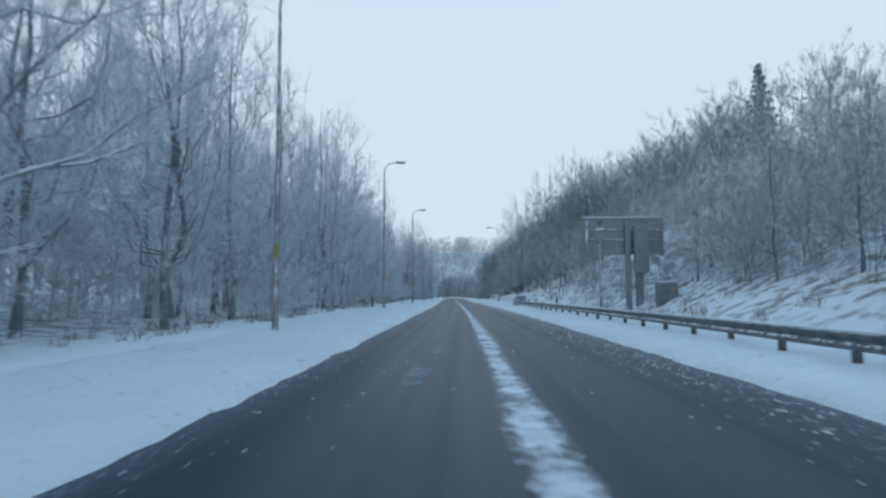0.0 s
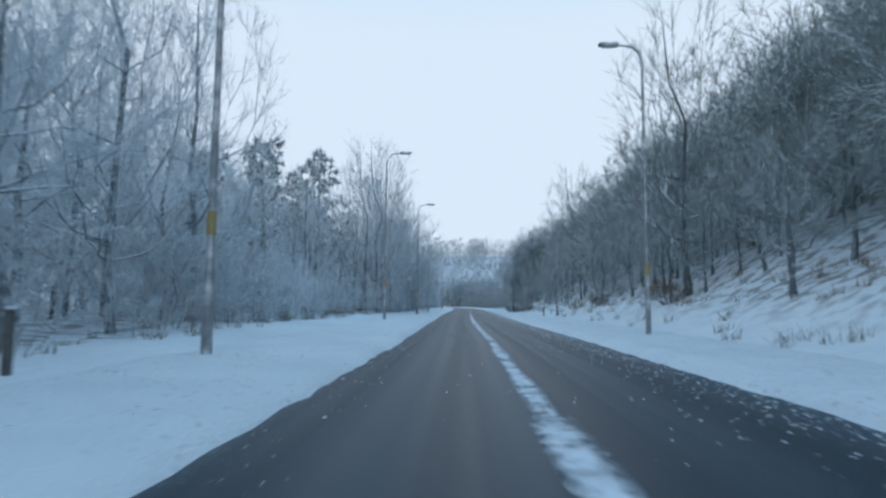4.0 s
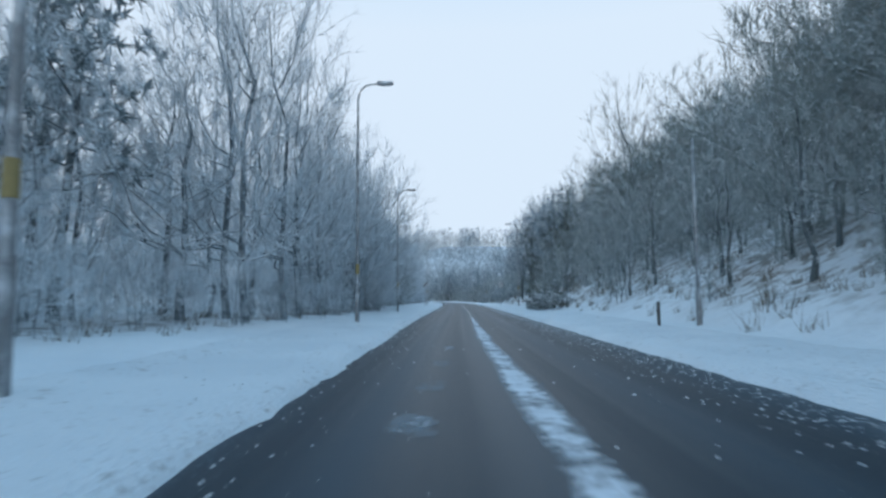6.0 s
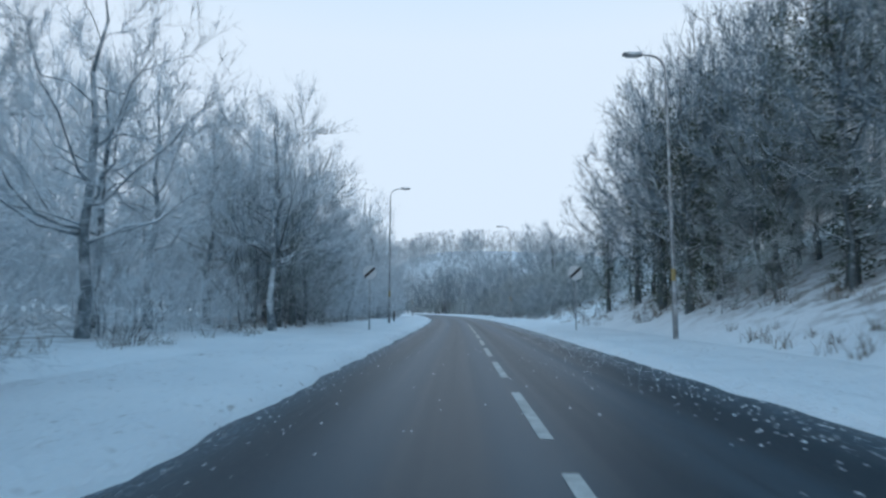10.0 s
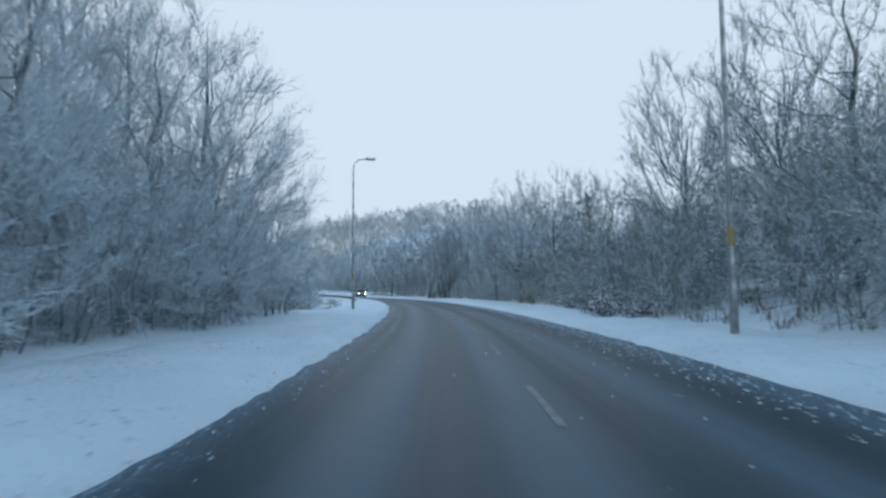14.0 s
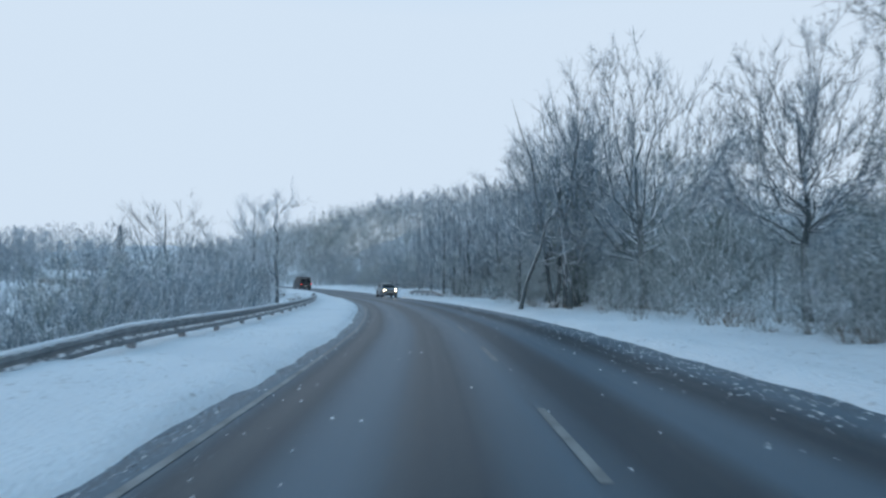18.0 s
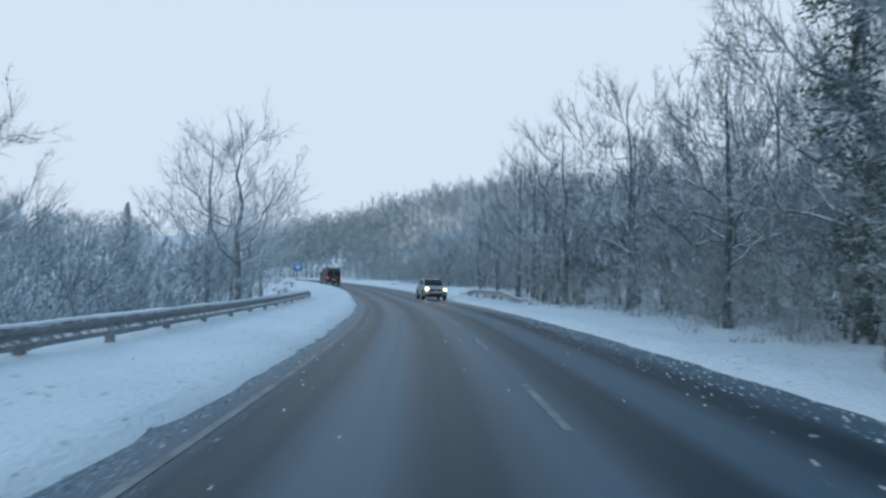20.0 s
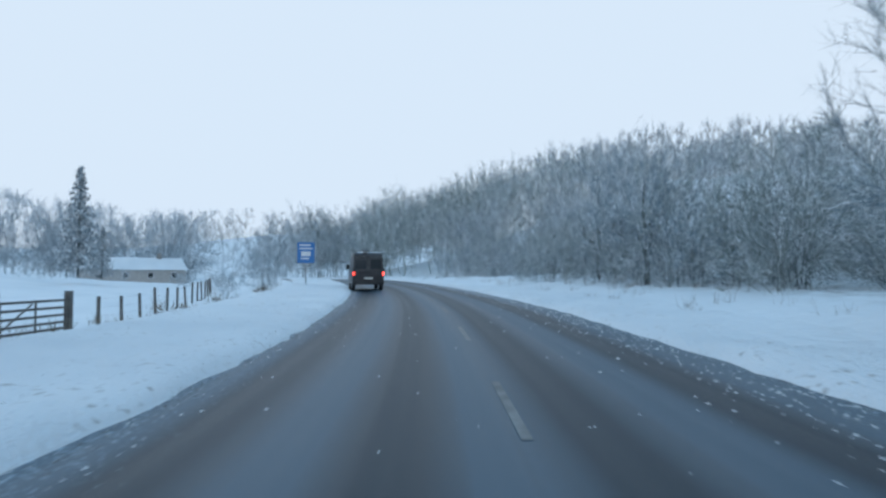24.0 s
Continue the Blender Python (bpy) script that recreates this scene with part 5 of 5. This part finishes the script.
def cabinet(m):
    c = root("roadside_cabinet", m, "grey metal roadside cabinet standing in the snow", "cabinet")
    part("body", box(-0.6, 0.6, -0.25, 0.25, -0.3, 1.15, 0.02), M_PANEL, c)
    for x in (-0.29, 0.29):
        d = part("door", box(x - 0.27, x + 0.27, -0.275, -0.25, 0.1, 1.05, 0.008), M_PANEL, c)
        part("handle", box(x - 0.02 + 0.18, x + 0.2, -0.3, -0.275, 0.5, 0.66, 0.004), M_TRIM, d)
    part("notice", box(0.15, 0.4, -0.285, -0.276, 0.6, 0.85), M_YELLOW, c, "small yellow notice")
    part("snow_cap", box(-0.6, 0.6, -0.25, 0.25, 1.15, 1.23, 0.035), M_SNOW, c, "layer of snow on the lid")
    return c


cabinet(at(35.5, 12.4, 0, 8))
cabinet(at(74.5, 8.6, 0, 0, 0.9))


# ---- end-of-limit signs: white disc with a black bar ----
def limit_sign(m, label):
    g = root("speed_sign", m, label, "road sign", "pair of end-of-limit signs")
    part("post", rod(0.045, 0.04, -0.4, 3.75, 12), M_GALV, g, smooth=True)
    bm = rod(0.42, 0.42, -0.012, 0.012, 40)
    disc = part("disc", bm, M_WHITE, g, "round white sign face")
    disc.matrix_basis = pose(0, -0.07, 3.35, 90)
    bm = bmesh.new()
    bmesh.ops.create_cube(bm, size=1.0)
    for v in bm.verts:
        v.co = (v.co.x * 0.80, v.co.y * 0.15, v.co.z * 0.012)
    bar = part("bar", bm, M_BLACK, disc, "black diagonal bar")
    bar.matrix_basis = pose(0, 0, 0.019, 0, 0, 42)
    for z in (3.15, 3.55):
        part("clamp", box(-0.08, 0.08, -0.05, 0.05, z - 0.02, z + 0.02, 0.006), M_GALV, g)
    return g


sign_a = limit_sign(at(202.5, -5.0), "round white end-of-limit sign with black diagonal bar on a post")
copy_thing(sign_a, at(202.5, 7.0))


# ---- blue roadside sign ----
def blue_sign(m):
    g = root("blue_sign", m, "blue rectangular road sign with white lettering on a post", "road sign")
    part("post", rod(0.04, 0.04, -1.2, 2.6, 10), M_GALV, g)
    face = part("sign_face", box(-0.55, 0.55, -0.075, -0.045, 1.3, 2.65, 0.01), M_BLUE, g)
    for x0, x1, z in ((-0.42, 0.3, 2.42), (-0.42, 0.42, 2.2), (-0.3, 0.2, 1.55)):
        part("text_bar", box(x0, x1, -0.083, -0.076, z, z + 0.09), M_WHITE, face)
    part("symbol", box(-0.3, 0.3, -0.083, -0.076, 1.75, 2.05, 0.002), M_WHITE, face)
    return g


blue_sign(at(396.5, -5.9, 0.15, 0, 1.1))


# ---- fences ----
def fence(name, points, label, tall=1.1, rails=0, wires=3, thick=0.06):
    """Posts on the ground with rails or wires between them."""
    g = root(name, pose(0, 0, 0), label, "fence")
    bm = box(-thick, thick, -thick, thick, -0.4, tall, thick * 0.2)
    base = part("post", bm, M_TIMBER, g)
    top = []
    for i, (s, lat) in enumerate(points):
        m = at(s, lat, dice.uniform(-0.06, 0.06)) @ pose(0, 0, 0, dice.normal(0, 2.5), dice.normal(0, 2.5))
        top.append(m.translation.copy())
        if i == 0:
            base.matrix_basis = m
        else:
            twin(base, m)
    for k in range(rails):
        for a, b in zip(top, top[1:]):
            z = (0.3 + k * (tall - 0.4) / max(rails - 1, 1)) if rails > 1 else tall - 0.05
            v, f = [], []
            tube(v, f, [(a.x, a.y, a.z + z), (b.x, b.y, b.z + z)], [thick * 0.8] * 2, 4)
            link("rail", v, f, M_TIMBER, g)
    for k in range(wires):
        v, f = [], []
        z = 0.3 + k * (tall - 0.4) / max(wires - 1, 1)
        tube(v, f, [(a.x, a.y, a.z + z) for a in top], [0.005] * len(top), 3)
        link("wire", v, f, M_GALV, g)
    return g


fence("field_fence", [(380.2 + 2.9 * i, -13.5 - 0.12 * i) for i in range(14)], "weathered timber posts and wire along the snowy field", 1.15)
fence("field_fence", [(252.5 + 1.5 * i, -7.5 - 0.05 * i) for i in range(8)], "short weathered posts in the snow at the wood's edge", 0.62, 0, 2, 0.038)
fence("path_fence", [(56.5 + 0.255 * i, 9.6 + 0.367 * i) for i in range(10)], "timber handrail fence climbing the snowy bank", 1.1, 1, 0, 0.035)
fence("path_fence", [(58.6 - 1.5 * i, 13.3 - 0.05 * i) for i in range(5)], "level snow-topped handrail at the top of the bank path", 1.1, 1, 0, 0.035)
fence("wood_fence", [(62 + 3.0 * i, -15.5 - 0.1 * (i % 3)) for i in range(24)], "pale fence posts behind the snowy verge", 1.3, 0, 2)


def gate(m):
    g = root("field_gate", m, "weathered five-bar timber gate in the snowy fence", "gate")
    for x in (-1.75, 1.75):
        part("gate_post", box(x - 0.1, x + 0.1, -0.1, 0.1, -0.5, 1.45, 0.02), M_TIMBER, g)
    for z in (0.25, 0.45, 0.68, 0.92, 1.15):
        part("bar", box(-1.6, 1.6, -0.025, 0.025, z - 0.04, z + 0.04, 0.006), M_TIMBER, g)
    for x in (-1.55, 0.0, 1.55):
        part("stile", box(x - 0.04, x + 0.04, -0.05, -0.026, 0.2, 1.2, 0.006), M_TIMBER, g)
    br = part("brace", box(-0.85, 0.85, 0.027, 0.05, -0.035, 0.035, 0.006), M_TIMBER, g)
    br.matrix_basis = pose(-0.77, 0, 0.7, 0, -28, 0)
    return g


gate(at(373.4, -12.6, 0, 88, 1.1))


# ---- far house beyond the field ----
def house(m, long, label):
    h = root("house", m, label, "house")
    part("wall", box(-long / 2, long / 2, -3.2, 3.2, -1.5, 2.6), M_RENDER, h)
    bm = bmesh.new()
    a = long / 2 + 0.4
    vs = [bm.verts.new(c) for c in ((-a, -3.7, 2.4), (a, -3.7, 2.4), (a, 3.7, 2.4), (-a, 3.7, 2.4), (-a, 0, 5.0), (a, 0, 5.0))]
    for q in ((0, 1, 5, 4), (2, 3, 4, 5), (1, 2, 5), (3, 0, 4), (3, 2, 1, 0)):
        bm.faces.new([vs[i] for i in q])
    roof = part("roof", bm, M_SNOW, h, "roof under thick snow")
    part("chimney", box(long / 4, long / 4 + 0.8, -0.4, 0.4, 4.2, 6.0, 0.02), M_CONCRETE, roof)
    for k in range(4):
        x = -long / 2 + long * (k + 0.5) / 4
        win = part("window", box(x - 0.6, x + 0.6, -3.26, -3.19, 0.7, 1.9, 0.01), M_WHITE, h)
        part("pane", box(x - 0.5, x + 0.5, -3.28, -3.25, 0.8, 1.8), M_GLASS, win)
    return h


house(at(497, -22, 0, 14), 19, "long low house with a snow-covered roof beyond the field")
house(at(330, -98, 0, 20), 12, "pale house with a snowy roof across the valley")
house(at(345, -120, 0, 5), 10, "small pale house with a snowy roof across the valley")


# ---- vehicles ----
def wheel(parent, x, y, r, w, side):
    tyre_bm = rod(r, r, -w / 2, w / 2, 28)
    bmesh.ops.bevel(tyre_bm, geom=[e for e in tyre_bm.edges if e.calc_face_angle(0) > 1], offset=0.03, segments=2, affect="EDGES")
    ty = part("tyre", tyre_bm, M_RUBBER, parent, "black rubber tyre", False)
    ty.matrix_basis = pose(x, y, r, 0, 90, 0)
    rim = part("rim", rod(r * 0.64, r * 0.6, w / 2 - 0.02, w / 2 + 0.012, 20), M_RIM, ty)
    rim.matrix_basis = pose(0, 0, 0, 0 if side > 0 else 180)
    return ty


def body_shell(profile, half, shoulder, narrow, bevel):
    """A side profile (y, z) drawn out across the width, drawn in above the shoulder line."""
    bm = bmesh.new()
    lo = [bm.verts.new((-half, y, z)) for y, z in profile]
    hi = [bm.verts.new((half, y, z)) for y, z in profile]
    n = len(profile)
    bm.faces.new(lo)
    bm.faces.new(hi[::-1])
    for i in range(n):
        bm.faces.new((lo[i], hi[i], hi[(i + 1) % n], lo[(i + 1) % n])[::-1])
    top = max(z for _, z in profile)
    for v in bm.verts:
        if v.co.z > shoulder:
            v.co.x *= 1 - narrow * (v.co.z - shoulder) / (top - shoulder)
    bmesh.ops.recalc_face_normals(bm, faces=bm.faces[:])
    bmesh.ops.bevel(bm, geom=bm.edges[:], offset=bevel, segments=3, affect="EDGES", profile=0.6)
    return bm


def van(m):
    """Seen from behind: its tail at y = 0, its nose ahead."""
    g = root("van", m, "dirty dark panel van with lit red tail lights on the road", "van")
    part("body", body_shell([(0.0, 0.42), (0.02, 1.2), (0.14, 2.2), (0.3, 2.36), (3.7, 2.36), (4.35, 1.55), (5.2, 1.2), (5.3, 0.42)], 0.97, 1.1, 0.12, 0.06), M_VAN, g, smooth=True)
    for x in (-0.47, 0.47):
        d = part("rear_door", box(x - 0.43, x + 0.43, -0.03, 0.02, 0.6, 2.05, 0.02), M_VAN, g)
        w = part("window", box(x - 0.33, x + 0.33, -0.04, -0.02, 1.32, 1.9, 0.015), M_GLASS, d)
        for q in (d,):
            q.matrix_basis = pose(0, 0.0, 0, -3)
        part("hinge", box(x * 1.9 - 0.03, x * 1.9 + 0.03, -0.05, -0.02, 0.9, 1.02, 0.006), M_TRIM, d)
    part("door_handle", box(-0.12, 0.02, -0.075, -0.03, 1.08, 1.14, 0.01), M_TRIM, g)
    part("bumper", box(-0.96, 0.96, -0.14, 0.1, 0.36, 0.58, 0.04), M_TRIM, g)
    part("number_plate", box(-0.26, 0.26, -0.1, -0.06, 0.68, 0.8, 0.004), M_PLATE, g, "plain plate")
    for x in (-0.9, 0.9):
        t = part("tail_light", box(x - 0.07, x + 0.07, -0.05, 0.03, 0.85, 1.35, 0.02), M_TRIM, g)
        part("brake_lens", box(x - 0.055, x + 0.055, -0.065, -0.045, 0.95, 1.12, 0.01), M_TAIL, t, "glowing red lens")
        mir = part("mirror", box(x * 1.17 - 0.1, x * 1.17 + 0.1, 3.95, 4.1, 1.35, 1.7, 0.03), M_TRIM, g)
        wheel(g, x * 0.96, 0.95, 0.34, 0.22, x)
        wheel(g, x * 0.96, 4.3, 0.34, 0.22, x)
    rack = part("roof_rack", box(-0.75, -0.7, 0.5, 3.4, 2.42, 2.47, 0.01), M_GALV, g)
    twin(rack, pose(1.45, 0, 0))
    for y in (0.6, 1.5, 2.4, 3.3):
        part("rack_bar", box(-0.8, 0.8, y - 0.03, y + 0.03, 2.36, 2.43, 0.01), M_GALV, g)
    part("ladder", box(-0.35, 0.05, 0.1, 3.2, 2.47, 2.54, 0.02), M_GALV, g)
    return g


vx, vy = spot(389.6, -1.75)
van(pose(float(vx), float(vy), float(road_z(389.6)) + 0.01, 0, 0, turned(389.6) + 3))


def suv(m):
    """Its nose at y = 0 facing -y."""
    g = root("car", m, "silver-white tall estate car with warm headlights lit on wet road", "car")
    part("body", body_shell([(0.1, 0.3), (-0.02, 0.42), (-0.03, 0.72), (0.1, 0.93), (0.45, 1.03), (1.1, 1.1), (4.1, 1.12), (4.3, 0.95), (4.32, 0.5), (4.2, 0.3)], 0.92, 0.75, 0.09, 0.06), M_CAR, g, smooth=True)
    part("cabin", body_shell([(0.95, 1.02), (1.35, 1.34), (1.85, 1.6), (2.3, 1.66), (3.5, 1.62), (4.0, 1.42), (4.25, 1.0)], 0.84, 1.05, 0.26, 0.05), M_CAR, g, smooth=True)
    ws = bmesh.new()
    vs = [ws.verts.new(c) for c in ((-0.74, 0.98, 1.09), (0.74, 0.98, 1.09), (0.70, 1.33, 1.36), (0.63, 1.78, 1.57), (-0.63, 1.78, 1.57), (-0.70, 1.33, 1.36))]
    ws.faces.new((vs[0], vs[1], vs[2], vs[5]))
    ws.faces.new((vs[5], vs[2], vs[3], vs[4]))
    bmesh.ops.solidify(ws, geom=ws.faces[:], thickness=0.03)
    screen = part("windscreen", ws, M_GLASS, g)
    screen.location = (0, -0.045, 0.035)
    for x in (-0.3, 0.25):
        w = part("wiper", box(-0.28, 0.28, -0.01, 0.01, -0.01, 0.01), M_TRIM, screen)
        w.matrix_basis = pose(x, 0.98, 1.1, 0, -8, 0)
    for sx in (-1, 1):
        for y0, y1 in ((1.7, 2.5), (2.58, 3.45)):
            wb = bmesh.new()
            q = [wb.verts.new(c) for c in ((sx * 0.845, y0 - 0.35 * (y0 < 2), 1.14), (sx * 0.845, y1, 1.14), (sx * 0.705, y1, 1.53), (sx * 0.705, y0 + 0.15, 1.53))]
            wb.faces.new(q)
            bmesh.ops.solidify(wb, geom=wb.faces[:], thickness=0.015)
            part("side_window", wb, M_GLASS, g).location = (sx * 0.014, 0, 0)
        shell = bmesh.new()
        bmesh.ops.create_uvsphere(shell, u_segments=16, v_segments=10, radius=1.0)
        for v in shell.verts:
            v.co = (v.co.x * 0.2, v.co.y * 0.16, v.co.z * 0.12)
        hl = part("headlight", shell, M_LENS, g, "clear swept headlamp")
        hl.matrix_basis = pose(sx * 0.67, 0.08, 0.84, 0, -10 * sx, 14 * sx)
        lamp = bmesh.new()
        bmesh.ops.create_uvsphere(lamp, u_segments=14, v_segments=8, radius=0.075)
        part("bulb", lamp, M_HEAD, hl, "lit warm-white lamp", True).location = (0.0, -0.13, 0.01)
        part("fog_lamp", rod(0.06, 0.055, -0.02, 0.02, 16), M_LENS, g).matrix_basis = pose(sx * 0.68, -0.04, 0.5, 90)
        part("fog_surround", box(sx * 0.68 - 0.13, sx * 0.68 + 0.13, -0.035, 0.05, 0.4, 0.6, 0.03), M_TRIM, g)
        part("mirror", box(sx * 1.0 - 0.1, sx * 1.0 + 0.1, 1.4, 1.55, 1.1, 1.27, 0.04), M_CAR, g)
        part("sill", box(sx * 0.89 - 0.04, sx * 0.89 + 0.04, 1.2, 3.1, 0.26, 0.4, 0.02), M_TRIM, g)
        part("door_handle", box(sx * 0.9 - 0.02, sx * 0.9 + 0.02, 2.2, 2.38, 0.95, 0.99, 0.008), M_CAR, g)
        for y in (0.85, 3.45):
            wheel(g, sx * 0.85, y, 0.35, 0.22, sx)
            part("wheel_arch", rod(0.43, 0.43, -0.05, 0.05, 28), M_TRIM, g).matrix_basis = pose(sx * 0.882, y, 0.37, 0, 90, 0)
    part("grille", box(-0.44, 0.44, -0.06, 0.02, 0.7, 0.84, 0.03), M_TRIM, g)
    part("grille_bar", box(-0.42, 0.42, -0.075, -0.055, 0.765, 0.785, 0.006), M_RIM, g)
    part("badge", rod(0.06, 0.06, -0.01, 0.01, 18), M_RIM, g).matrix_basis = pose(0, -0.075, 0.775, 90)
    part("lower_grille", box(-0.5, 0.5, -0.045, 0.05, 0.36, 0.54, 0.03), M_TRIM, g)
    part("lower_bumper", box(-0.8, 0.8, 0.0, 0.2, 0.22, 0.34, 0.04), M_TRIM, g)
    part("number_plate", box(-0.26, 0.26, -0.065, -0.045, 0.57, 0.67, 0.004), M_PLATE, g, "plain plate")
    part("bonnet_snow", box(-0.5, 0.5, 0.35, 0.85, 1.04, 1.09, 0.024), M_SNOW, g, "thin snow on the bonnet")
    for sx in (-0.6, 0.6):
        part("roof_rail", box(sx - 0.02, sx + 0.02, 2.0, 3.6, 1.655, 1.7, 0.01), M_GALV, g)
    return g


cx, cy = spot(351.2, 3.4)
suv(pose(float(cx), float(cy), float(road_z(351.2)) + 0.0, 0, 0, turned(353) + 1))
